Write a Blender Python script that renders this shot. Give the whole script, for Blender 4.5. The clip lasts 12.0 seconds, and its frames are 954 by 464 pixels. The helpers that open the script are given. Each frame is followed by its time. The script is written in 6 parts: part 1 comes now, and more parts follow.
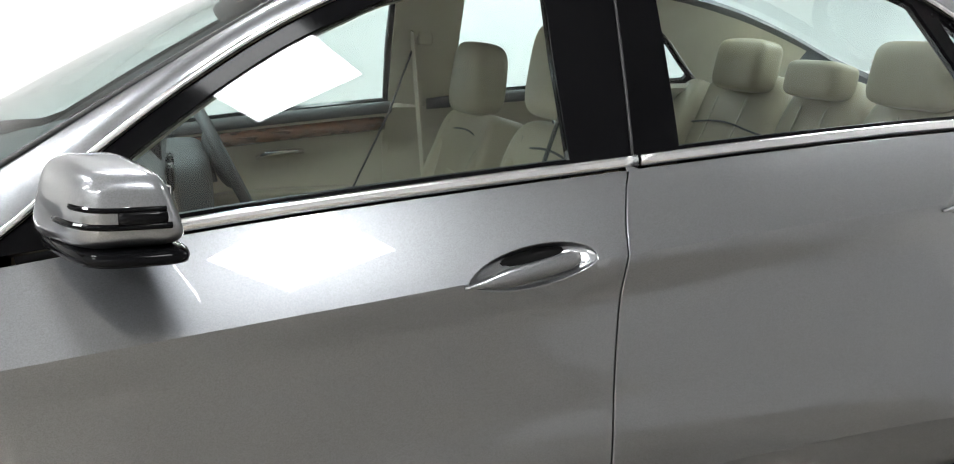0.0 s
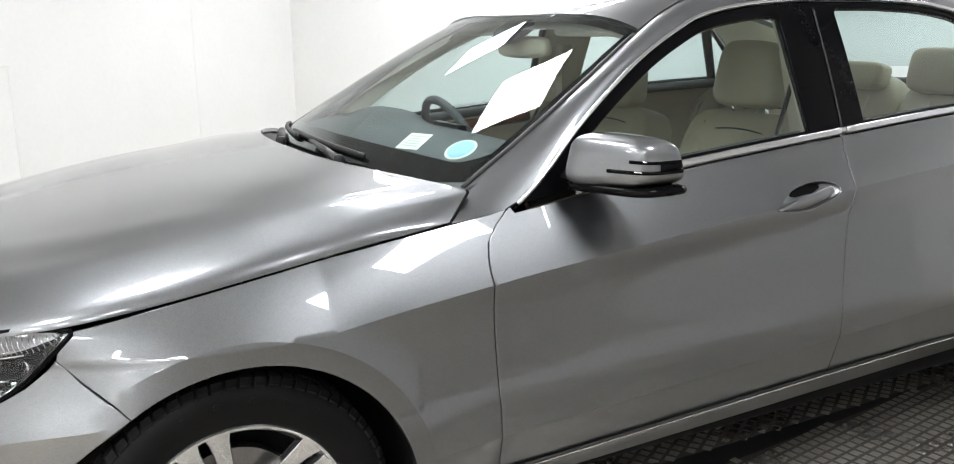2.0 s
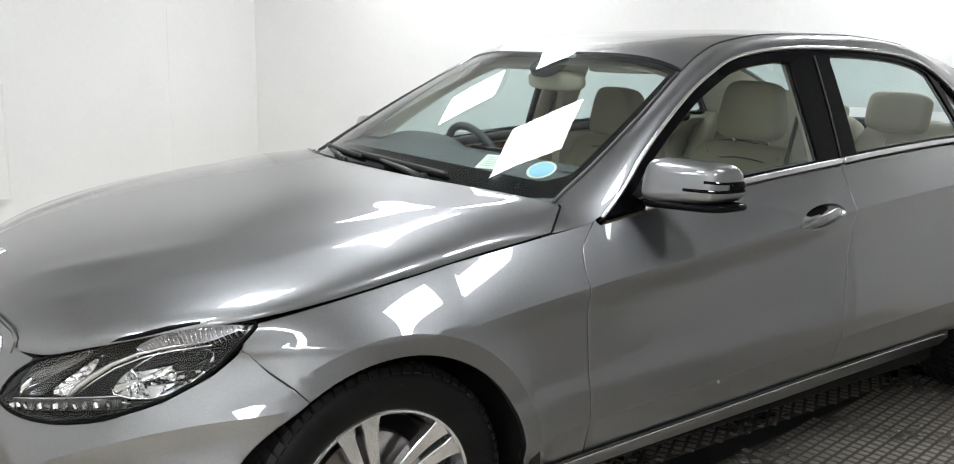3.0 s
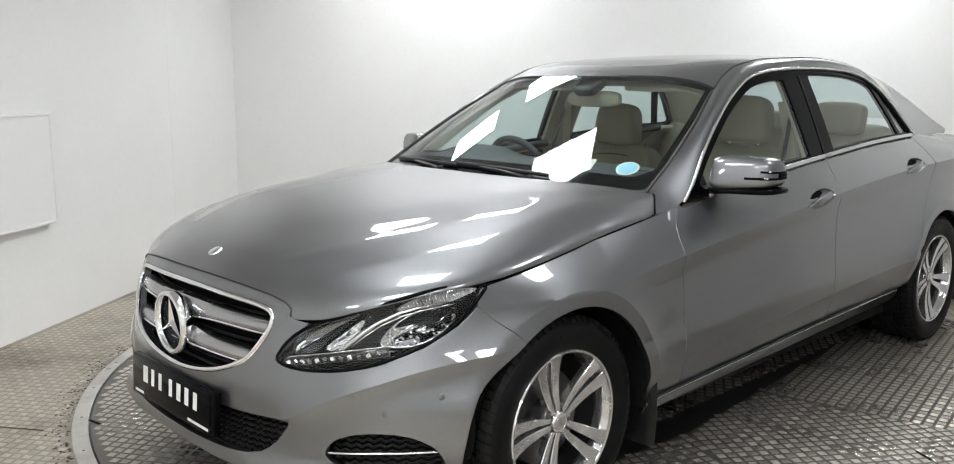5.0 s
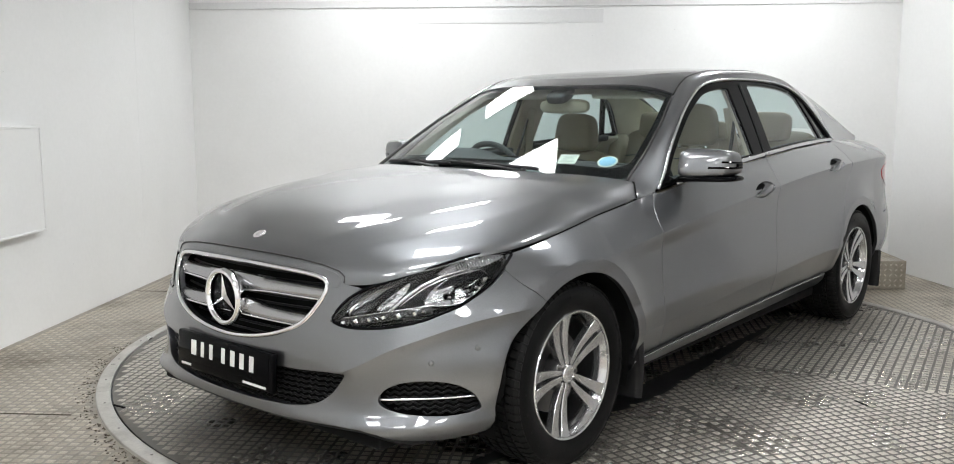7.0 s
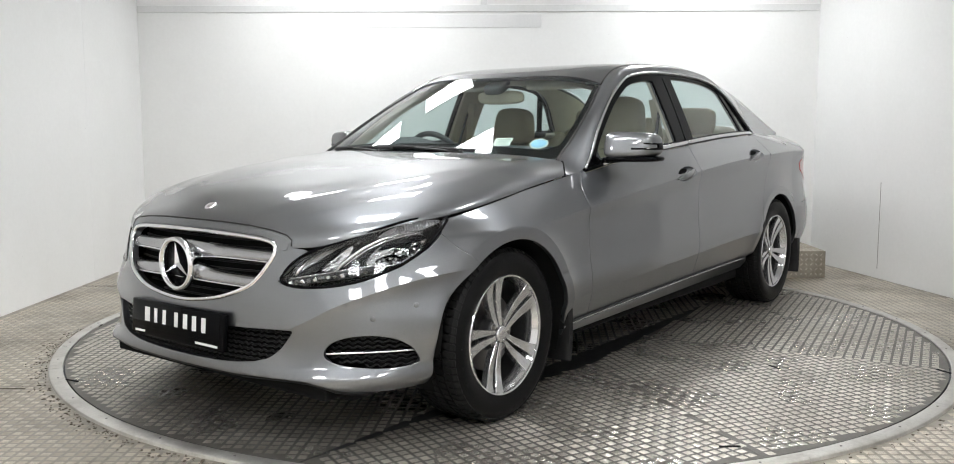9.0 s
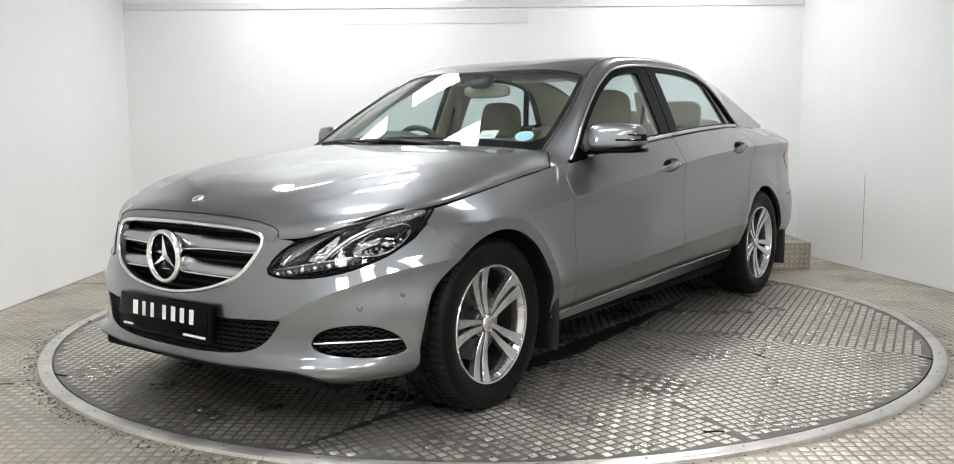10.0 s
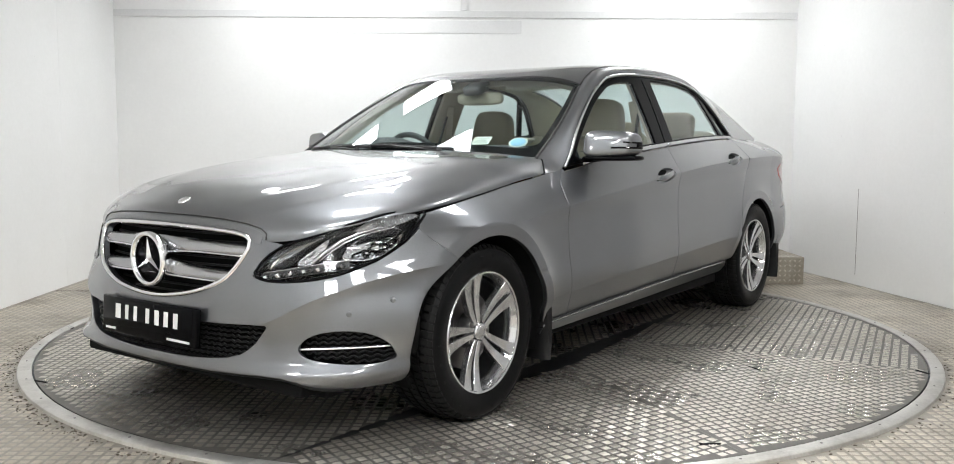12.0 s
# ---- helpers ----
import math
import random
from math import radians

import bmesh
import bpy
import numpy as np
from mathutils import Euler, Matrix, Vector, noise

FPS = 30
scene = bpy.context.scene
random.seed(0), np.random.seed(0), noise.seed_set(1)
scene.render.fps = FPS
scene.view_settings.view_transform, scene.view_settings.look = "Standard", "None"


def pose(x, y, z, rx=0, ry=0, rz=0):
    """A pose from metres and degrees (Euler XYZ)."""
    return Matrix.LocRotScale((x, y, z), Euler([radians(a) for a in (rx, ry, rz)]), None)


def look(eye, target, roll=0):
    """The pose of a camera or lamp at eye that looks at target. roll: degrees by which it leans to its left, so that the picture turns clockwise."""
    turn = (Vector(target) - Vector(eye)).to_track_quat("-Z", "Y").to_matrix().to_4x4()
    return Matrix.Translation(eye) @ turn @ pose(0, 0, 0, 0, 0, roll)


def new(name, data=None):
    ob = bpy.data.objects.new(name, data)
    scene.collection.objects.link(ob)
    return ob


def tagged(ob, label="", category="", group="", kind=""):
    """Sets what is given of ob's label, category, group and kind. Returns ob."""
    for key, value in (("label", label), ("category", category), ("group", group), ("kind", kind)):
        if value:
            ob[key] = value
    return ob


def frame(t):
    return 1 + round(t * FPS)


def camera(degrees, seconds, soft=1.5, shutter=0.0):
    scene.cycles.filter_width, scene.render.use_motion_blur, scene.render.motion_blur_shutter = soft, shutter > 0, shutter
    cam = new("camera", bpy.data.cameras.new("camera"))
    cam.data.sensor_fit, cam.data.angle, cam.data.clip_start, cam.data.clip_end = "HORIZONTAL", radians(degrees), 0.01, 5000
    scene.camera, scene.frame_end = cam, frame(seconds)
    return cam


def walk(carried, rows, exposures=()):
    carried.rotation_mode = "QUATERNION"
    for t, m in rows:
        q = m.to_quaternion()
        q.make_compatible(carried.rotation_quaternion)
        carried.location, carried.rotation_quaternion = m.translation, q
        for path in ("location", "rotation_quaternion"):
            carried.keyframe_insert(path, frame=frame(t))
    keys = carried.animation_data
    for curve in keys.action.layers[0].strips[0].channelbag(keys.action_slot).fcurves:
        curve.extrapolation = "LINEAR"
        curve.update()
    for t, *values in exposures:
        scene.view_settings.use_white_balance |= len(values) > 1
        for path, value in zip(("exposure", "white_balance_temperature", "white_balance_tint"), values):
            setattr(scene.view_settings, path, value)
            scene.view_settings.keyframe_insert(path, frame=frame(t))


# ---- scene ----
from mathutils.geometry import delaunay_2d_cdt
cam = camera(56.0, 12.0, soft=1.0)
METRES, EYE, TILT, LEAN, TURN = 8.0, 1.5, 0.0, 0.0, 0.0
PATH = [
    (0, (0.443, 2.223, 1.238), (-0.165, 0.369, 0.799), 0.1),
    (0.5, (0.792, 2.344, 1.258), (0.156, 0.497, 0.83), -0.5),
    (1, (1.17, 2.404, 1.251), (0.479, 0.578, 0.815), -0.7),
    (1.5, (1.465, 2.507, 1.278), (0.704, 0.709, 0.843), -1.0),
    (2, (1.792, 2.556, 1.312), (0.883, 0.832, 0.864), -0.7),
    (2.5, (2.071, 2.553, 1.313), (1.123, 0.836, 0.919), -0.5),
    (3, (2.371, 2.526, 1.32), (1.244, 0.92, 0.937), 1.3),
    (3.5, (2.646, 2.575, 1.309), (1.484, 0.991, 0.936), 0.9),
    (3.7, (2.757, 2.601, 1.315), (1.597, 1.008, 0.971), -0.0),
    (5.3, (3.509, 2.527, 1.331), (2.129, 1.121, 0.986), 0.3),
    (5.5, (3.59, 2.543, 1.319), (2.207, 1.141, 0.971), 0.3),
    (6, (3.745, 2.567, 1.313), (2.338, 1.182, 0.994), 0.2),
    (6.5, (3.837, 2.567, 1.286), (2.412, 1.195, 0.989), -0.2),
    (7, (3.945, 2.58, 1.225), (2.44, 1.291, 0.956), -0.1),
    (7.5, (3.988, 2.615, 1.157), (2.443, 1.372, 0.897), -0.2),
    (7.7, (3.997, 2.649, 1.136), (2.448, 1.409, 0.88), -0.4),
    (9.5, (4.141, 2.797, 1.066), (2.551, 1.603, 0.842), -0.1),
    (10, (4.135, 2.81, 1.051), (2.542, 1.623, 0.821), -0.5),
    (10.5, (4.136, 2.798, 1.055), (2.534, 1.623, 0.828), -0.5),
    (11, (4.128, 2.797, 1.042), (2.525, 1.62, 0.832), -0.3),
    (11.5, (4.104, 2.782, 1.035), (2.495, 1.611, 0.831), -0.2),
    (12, (4.091, 2.764, 1.007), (2.481, 1.593, 0.812), 0.2),
]
walk(cam, [(t, look(eye, target, roll)) for t, eye, target, roll in PATH], [(0.0, 0.84), (0.5, 1.10), (1.0, 1.12), (1.5, 0.82), (2.0, 0.50), (2.5, 0.32), (3.5, 0.12), (5.5, -0.04), (7.5, 0.0), (9.5, 0.10), (12.0, 0.16)])


# ---- world and light ----
world = bpy.data.worlds.new("world")
scene.world = world
world.use_nodes = True
world.node_tree.nodes["Background"].inputs[0].default_value = (0.9, 0.95, 1.0, 1)
world.node_tree.nodes["Background"].inputs[1].default_value = 0.12
CEILING = 2.65
LAMP_POWER = 29.0


# ---- materials ----
def nodes_of(name):
    m = bpy.data.materials.new(name)
    m.use_nodes = True
    return m, m.node_tree.nodes, m.node_tree.links, m.node_tree.nodes["Principled BSDF"]


def surface(name, colour, rough=0.5, metal=0.0, vary=0.12, scale=6.0, fine=90.0, bump=0.0, bump_scale=200.0, coat=0.0, spec=0.5, dirt=None, dirt_amount=0.0, rough_vary=0.1):
    """A procedural surface: colour that varies at two scales, uneven gloss, fine relief and optional dirt."""
    m, n, l, b = nodes_of(name)
    tc = n.new("ShaderNodeTexCoord")
    big = n.new("ShaderNodeTexNoise"); big.inputs["Scale"].default_value = scale; big.inputs["Detail"].default_value = 5
    small = n.new("ShaderNodeTexNoise"); small.inputs["Scale"].default_value = fine; small.inputs["Detail"].default_value = 3
    for t in (big, small):
        l.new(tc.outputs["Object"], t.inputs["Vector"])
    add = n.new("ShaderNodeMath"); add.operation = "ADD"
    l.new(big.outputs["Fac"], add.inputs[0]); l.new(small.outputs["Fac"], add.inputs[1])
    mr = n.new("ShaderNodeMapRange")
    mr.inputs["From Min"].default_value, mr.inputs["From Max"].default_value = 0.6, 1.4
    mr.inputs["To Min"].default_value, mr.inputs["To Max"].default_value = 1 - vary, 1 + vary
    l.new(add.outputs[0], mr.inputs["Value"])
    mul = n.new("ShaderNodeVectorMath"); mul.operation = "SCALE"
    mul.inputs[0].default_value = colour[:3]
    l.new(mr.outputs[0], mul.inputs["Scale"])
    colour_out = mul.outputs[0]
    if dirt:
        dn = n.new("ShaderNodeTexNoise"); dn.inputs["Scale"].default_value = scale * 0.6; dn.inputs["Detail"].default_value = 9; dn.inputs["Roughness"].default_value = 0.7
        l.new(tc.outputs["Object"], dn.inputs["Vector"])
        dr = n.new("ShaderNodeMapRange")
        dr.inputs["From Min"].default_value, dr.inputs["From Max"].default_value = 0.46, 0.68
        dr.inputs["To Min"].default_value, dr.inputs["To Max"].default_value = 0.0, dirt_amount
        l.new(dn.outputs["Fac"], dr.inputs["Value"])
        mx = n.new("ShaderNodeMix"); mx.data_type = "RGBA"
        l.new(dr.outputs[0], mx.inputs["Factor"]); l.new(colour_out, mx.inputs["A"]); mx.inputs["B"].default_value = (*dirt[:3], 1)
        colour_out = mx.outputs["Result"]
    l.new(colour_out, b.inputs["Base Color"])
    rr = n.new("ShaderNodeMapRange")
    rr.inputs["From Min"].default_value, rr.inputs["From Max"].default_value = 0.3, 0.7
    rr.inputs["To Min"].default_value, rr.inputs["To Max"].default_value = rough * (1 - rough_vary), rough * (1 + rough_vary)
    l.new(big.outputs["Fac"], rr.inputs["Value"]); l.new(rr.outputs[0], b.inputs["Roughness"])
    b.inputs["Metallic"].default_value = metal
    b.inputs["Specular IOR Level"].default_value = spec
    b.inputs["Coat Weight"].default_value = coat
    b.inputs["Coat Roughness"].default_value = 0.03
    if bump:
        bn = n.new("ShaderNodeTexNoise"); bn.inputs["Scale"].default_value = bump_scale; bn.inputs["Detail"].default_value = 4
        l.new(tc.outputs["Object"], bn.inputs["Vector"])
        bp = n.new("ShaderNodeBump"); bp.inputs["Strength"].default_value = bump; bp.inputs["Distance"].default_value = 0.002
        l.new(bn.outputs["Fac"], bp.inputs["Height"]); l.new(bp.outputs[0], b.inputs["Normal"])
    return m


def car_paint(name, colour):
    """Silver-grey metallic paint: flakes under a clear coat."""
    m, n, l, b = nodes_of(name)
    tc = n.new("ShaderNodeTexCoord")
    flake = n.new("ShaderNodeTexVoronoi"); flake.inputs["Scale"].default_value = 900
    l.new(tc.outputs["Object"], flake.inputs["Vector"])
    cloud = n.new("ShaderNodeTexNoise"); cloud.inputs["Scale"].default_value = 3; cloud.inputs["Detail"].default_value = 4
    l.new(tc.outputs["Object"], cloud.inputs["Vector"])
    sep = n.new("ShaderNodeSeparateColor"); l.new(flake.outputs["Color"], sep.inputs[0])
    mr = n.new("ShaderNodeMapRange"); mr.inputs["To Min"].default_value, mr.inputs["To Max"].default_value = 0.86, 1.14
    l.new(sep.outputs[0], mr.inputs["Value"])
    m2 = n.new("ShaderNodeMapRange"); m2.inputs["To Min"].default_value, m2.inputs["To Max"].default_value = 0.96, 1.04
    l.new(cloud.outputs["Fac"], m2.inputs["Value"])
    mm = n.new("ShaderNodeMath"); mm.operation = "MULTIPLY"; l.new(mr.outputs[0], mm.inputs[0]); l.new(m2.outputs[0], mm.inputs[1])
    sc = n.new("ShaderNodeVectorMath"); sc.operation = "SCALE"; sc.inputs[0].default_value = colour
    l.new(mm.outputs[0], sc.inputs["Scale"]); l.new(sc.outputs[0], b.inputs["Base Color"])
    b.inputs["Metallic"].default_value = 1.0
    b.inputs["Roughness"].default_value = 0.40
    b.inputs["Coat Weight"].default_value = 1.0
    b.inputs["Coat Roughness"].default_value = 0.012
    b.inputs["Coat IOR"].default_value = 1.8
    return m


def clear_glass(name, tint, gloss=0.06, rough=0.0):
    """Sheet glass: lets light through with its tint and mirrors more towards grazing angles."""
    m = bpy.data.materials.new(name)
    m.use_nodes = True
    n, l = m.node_tree.nodes, m.node_tree.links
    n.remove(n["Principled BSDF"])
    t = n.new("ShaderNodeBsdfTransparent"); t.inputs[0].default_value = (*tint, 1)
    g = n.new("ShaderNodeBsdfGlossy"); g.inputs["Roughness"].default_value = rough
    w = n.new("ShaderNodeLayerWeight"); w.inputs["Blend"].default_value = 0.5
    p5 = n.new("ShaderNodeMath"); p5.operation = "POWER"; p5.inputs[1].default_value = 5
    l.new(w.outputs["Facing"], p5.inputs[0])
    f = n.new("ShaderNodeMath"); f.operation = "MULTIPLY_ADD"; f.inputs[1].default_value = 1 - gloss; f.inputs[2].default_value = gloss
    l.new(p5.outputs[0], f.inputs[0])
    mx = n.new("ShaderNodeMixShader")
    l.new(f.outputs[0], mx.inputs[0]); l.new(t.outputs[0], mx.inputs[1]); l.new(g.outputs[0], mx.inputs[2])
    l.new(mx.outputs[0], n["Material Output"].inputs["Surface"])
    return m


def glow(name, colour, strength):
    m, n, l, b = nodes_of(name)
    b.inputs["Base Color"].default_value = (*colour, 1)
    b.inputs["Emission Color"].default_value = (*colour, 1)
    b.inputs["Emission Strength"].default_value = strength
    return m


def leather(name, colour):
    m, n, l, b = nodes_of(name)
    tc = n.new("ShaderNodeTexCoord")
    v = n.new("ShaderNodeTexVoronoi"); v.inputs["Scale"].default_value = 260
    c = n.new("ShaderNodeTexNoise"); c.inputs["Scale"].default_value = 9; c.inputs["Detail"].default_value = 5
    for t in (v, c):
        l.new(tc.outputs["Object"], t.inputs["Vector"])
    mr = n.new("ShaderNodeMapRange"); mr.inputs["To Min"].default_value, mr.inputs["To Max"].default_value = 0.84, 1.12
    l.new(c.outputs["Fac"], mr.inputs["Value"])
    sc = n.new("ShaderNodeVectorMath"); sc.operation = "SCALE"; sc.inputs[0].default_value = colour
    l.new(mr.outputs[0], sc.inputs["Scale"]); l.new(sc.outputs[0], b.inputs["Base Color"])
    bp = n.new("ShaderNodeBump"); bp.inputs["Strength"].default_value = 0.25; bp.inputs["Distance"].default_value = 0.001
    l.new(v.outputs["Distance"], bp.inputs["Height"]); l.new(bp.outputs[0], b.inputs["Normal"])
    b.inputs["Roughness"].default_value = 0.48
    return m


def wood_trim(name):
    m, n, l, b = nodes_of(name)
    tc = n.new("ShaderNodeTexCoord")
    w = n.new("ShaderNodeTexNoise"); w.inputs["Scale"].default_value = 14; w.inputs["Detail"].default_value = 8; w.inputs["Distortion"].default_value = 2.5
    mp = n.new("ShaderNodeMapping"); mp.inputs["Scale"].default_value = (1, 5, 6)
    l.new(tc.outputs["Object"], mp.inputs[0]); l.new(mp.outputs[0], w.inputs["Vector"])
    r = n.new("ShaderNodeValToRGB")
    r.color_ramp.elements[0].position, r.color_ramp.elements[0].color = 0.35, (0.035, 0.012, 0.006, 1)
    r.color_ramp.elements[1].position, r.color_ramp.elements[1].color = 0.65, (0.16, 0.06, 0.025, 1)
    l.new(w.outputs["Fac"], r.inputs[0]); l.new(r.outputs[0], b.inputs["Base Color"])
    b.inputs["Roughness"].default_value = 0.25
    b.inputs["Coat Weight"].default_value = 0.8
    return m


PAINT = car_paint("silver_grey_paint", (0.148, 0.153, 0.162))
GLASS = clear_glass("green_tint_glass", (0.80, 0.895, 0.885), 0.07)
LENS = clear_glass("lamp_lens", (0.96, 0.97, 0.98), 0.045)
CHROME = surface("chrome", (0.78, 0.78, 0.79), 0.07, 1.0, 0.03, 8, 60)
SATIN = surface("satin_silver", (0.62, 0.62, 0.63), 0.24, 1.0, 0.04, 8, 80)
ALLOY = surface("wheel_alloy", (0.58, 0.58, 0.59), 0.15, 0.9, 0.07, 9, 120, coat=0.5)
# dark copy of the alloy; on the barrel it paints in the shade
ALLOY_DARK = surface("alloy_inner_barrel", (0.06, 0.06, 0.062), 0.4, 0.8, 0.12, 12, 90)
STEEL = surface("brake_steel", (0.20, 0.19, 0.185), 0.35, 1.0, 0.15, 30, 220)
BLACK = surface("black_plastic", (0.008, 0.008, 0.0085), 0.42, 0, 0.25, 20, 250, bump=0.15, bump_scale=700, spec=0.25)
GLOSS_BLACK = surface("gloss_black", (0.0035, 0.0035, 0.004), 0.08, 0, 0.1, 10, 120, spec=0.05)
VOID = surface("black_shell", (0.006, 0.006, 0.006), 0.8, 0, 0.2, 10, 100, spec=0.1)
# tread paler than the sidewall: the light on it is put into the colour
TREAD = surface("lit_tread_rubber", (0.009, 0.0089, 0.0088), 0.6, 0, 0.3, 14, 260, bump=0.2, bump_scale=420, spec=0.12)
RUBBER = surface("tyre_rubber", (0.004, 0.004, 0.0042), 0.45, 0, 0.35, 14, 260, bump=0.2, bump_scale=420, spec=0.12)
SEAL = surface("rubber_seal", (0.010, 0.010, 0.011), 0.5, 0, 0.2, 14, 200)
CREAM = leather("cream_leather", (0.325, 0.280, 0.200))
CREAM_HARD = surface("cream_trim", (0.44, 0.39, 0.30), 0.55, 0, 0.08, 8, 180, bump=0.2, bump_scale=600)
HEADLINER = surface("beige_headliner", (0.68, 0.64, 0.55), 0.9, 0, 0.1, 10, 300, bump=0.3, bump_scale=900)
DASH = surface("dark_dash_foam", (0.040, 0.042, 0.045), 0.62, 0, 0.2, 12, 260, bump=0.3, bump_scale=800)
CARPET = surface("dark_carpet", (0.05, 0.046, 0.04), 0.95, 0, 0.3, 20, 400, bump=0.5, bump_scale=900)
WOOD = wood_trim("walnut_trim")
SLAT = surface("grille_slat_silver", (0.42, 0.42, 0.43), 0.26, 1.0, 0.04, 8, 80)
SMOKED = surface("smoked_chrome", (0.20, 0.20, 0.205), 0.16, 1.0, 0.05, 20, 120)
FROSTED = surface("frosted_lamp_panel", (0.24, 0.24, 0.25), 0.28, 0.6, 0.08, 20, 160)
REFLECTOR = surface("lamp_reflector", (0.93, 0.93, 0.94), 0.07, 1.0, 0.05, 20, 120)
PAPER = surface("white_paper", (0.75, 0.75, 0.68), 0.8, 0, 0.05, 20, 200)
BLUE = surface("pale_blue_print", (0.33, 0.58, 0.78), 0.7, 0, 0.1, 30, 200)
INK = surface("grey_print", (0.50, 0.53, 0.50), 0.8, 0, 0.1, 30, 200)
RED = surface("red_lamp", (0.35, 0.015, 0.01), 0.15, 0, 0.1, 30, 200, coat=0.8)
WHITE_PRINT = surface("white_print", (0.78, 0.78, 0.77), 0.5, 0, 0.05, 30, 200)
WALL_WHITE = surface("white_wall_paint", (0.80, 0.80, 0.795), 0.55, 0, 0.025, 1.6, 40, bump=0.12, bump_scale=160, dirt=(0.55, 0.54, 0.52), dirt_amount=0.10)
# grey for an unseen wall, so that the car's flank mirrors less light
WALL_TONED = surface("toned_down_wall", (0.52, 0.52, 0.525), 0.6, 0, 0.05, 2, 40, bump=0.1, bump_scale=120)
CEIL_WHITE = surface("off_white_ceiling_paint", (0.70, 0.70, 0.705), 0.7, 0, 0.03, 2, 50)
TRIM_PALE = surface("pale_grey_trim", (0.71, 0.71, 0.71), 0.5, 0, 0.04, 4, 60)
TRIM_GREY = surface("grey_wall_trim", (0.68, 0.68, 0.68), 0.5, 0, 0.05, 4, 60)
PLATE_BAR = surface("tread_plate_ridge", (0.66, 0.625, 0.56), 0.30, 0.85, 0.14, 3, 60, dirt=(0.30, 0.27, 0.23), dirt_amount=0.5, rough_vary=0.3)
PLATE_OLD_BAR = surface("worn_tread_ridge", (0.66, 0.61, 0.53), 0.42, 0.85, 0.16, 3, 60, dirt=(0.27, 0.23, 0.18), dirt_amount=0.7, rough_vary=0.3)
PLATE = surface("tread_plate", (0.150, 0.141, 0.127), 0.42, 0.60, 0.14, 3, 60, bump=0.15, bump_scale=300, dirt=(0.20, 0.175, 0.14), dirt_amount=0.40, rough_vary=0.3)
PLATE_OLD = surface("worn_tread_plate", (0.42, 0.388, 0.335), 0.45, 0.80, 0.16, 3, 60, bump=0.2, bump_scale=300, dirt=(0.17, 0.145, 0.11), dirt_amount=0.8, rough_vary=0.3)
BAND = surface("turntable_steel_band", (0.68, 0.665, 0.63), 0.38, 0.85, 0.12, 5, 90, bump=0.1, bump_scale=250, dirt=(0.22, 0.20, 0.17), dirt_amount=0.5, rough_vary=0.3)
DIRT = surface("dried_mud", (0.10, 0.08, 0.06), 0.95, 0, 0.3, 30, 200)
DOME = glow("dome_lamp_glow", (1.0, 0.72, 0.50), 0.9)
PANEL_LIGHT = glow("ceiling_light_panel", (0.97, 0.99, 1.0), LAMP_POWER)
PANEL_WEAK = glow("dimmer_light_panel", (0.97, 0.99, 1.0), LAMP_POWER * 0.55)


# ---- building helpers ----
def mesh_object(name, verts, faces, material, smooth=True, normals=None, loop_normals=None):
    me = bpy.data.meshes.new(name)
    me.from_pydata([tuple(v) for v in verts], [], faces)
    me.materials.append(material)
    if smooth:
        me.polygons.foreach_set("use_smooth", [True] * len(me.polygons))
    me.update()
    if loop_normals is not None:
        me.normals_split_custom_set([tuple(v) for f in loop_normals for v in f])
    elif normals is not None:
        me.normals_split_custom_set_from_vertices([tuple(v) for v in normals])
    return new(name, me)


def hang(ob, parent, label=""):
    ob.parent = parent
    if label:
        ob["label"] = label
    return ob


def part(name, bm, material, parent, label="", smooth=True, angle=None):
    """Links a bmesh as one mesh object under a thing or under a part."""
    me = bpy.data.meshes.new(name)
    bmesh.ops.recalc_face_normals(bm, faces=bm.faces)
    if angle is not None:
        for e in bm.edges:
            if len(e.link_faces) == 2 and e.calc_face_angle(0) > radians(angle):
                e.smooth = False
    bm.to_mesh(me)
    bm.free()
    me.materials.append(material)
    if smooth:
        me.polygons.foreach_set("use_smooth", [True] * len(me.polygons))
    ob = new(name, me)
    if parent is not None:
        ob.parent = parent
    if label:
        ob["label"] = label
    return ob


def thing(name, label, category, group="", kind=""):
    return tagged(new(name), label, category, group, kind)


def box_bm(sx, sy, sz, m=None, bevel=0.0, segments=2):
    bm = bmesh.new()
    bmesh.ops.create_cube(bm, size=1.0, matrix=Matrix.Diagonal((sx, sy, sz, 1)))
    if bevel:
        bmesh.ops.bevel(bm, geom=list(bm.edges), offset=bevel, segments=segments, profile=0.5, affect="EDGES")
    if m is not None:
        bm.transform(m)
    return bm


def add_bm(bm, other):
    me = bpy.data.meshes.new("joined")
    other.to_mesh(me)
    other.free()
    bm.from_mesh(me)
    bpy.data.meshes.remove(me)
    return bm


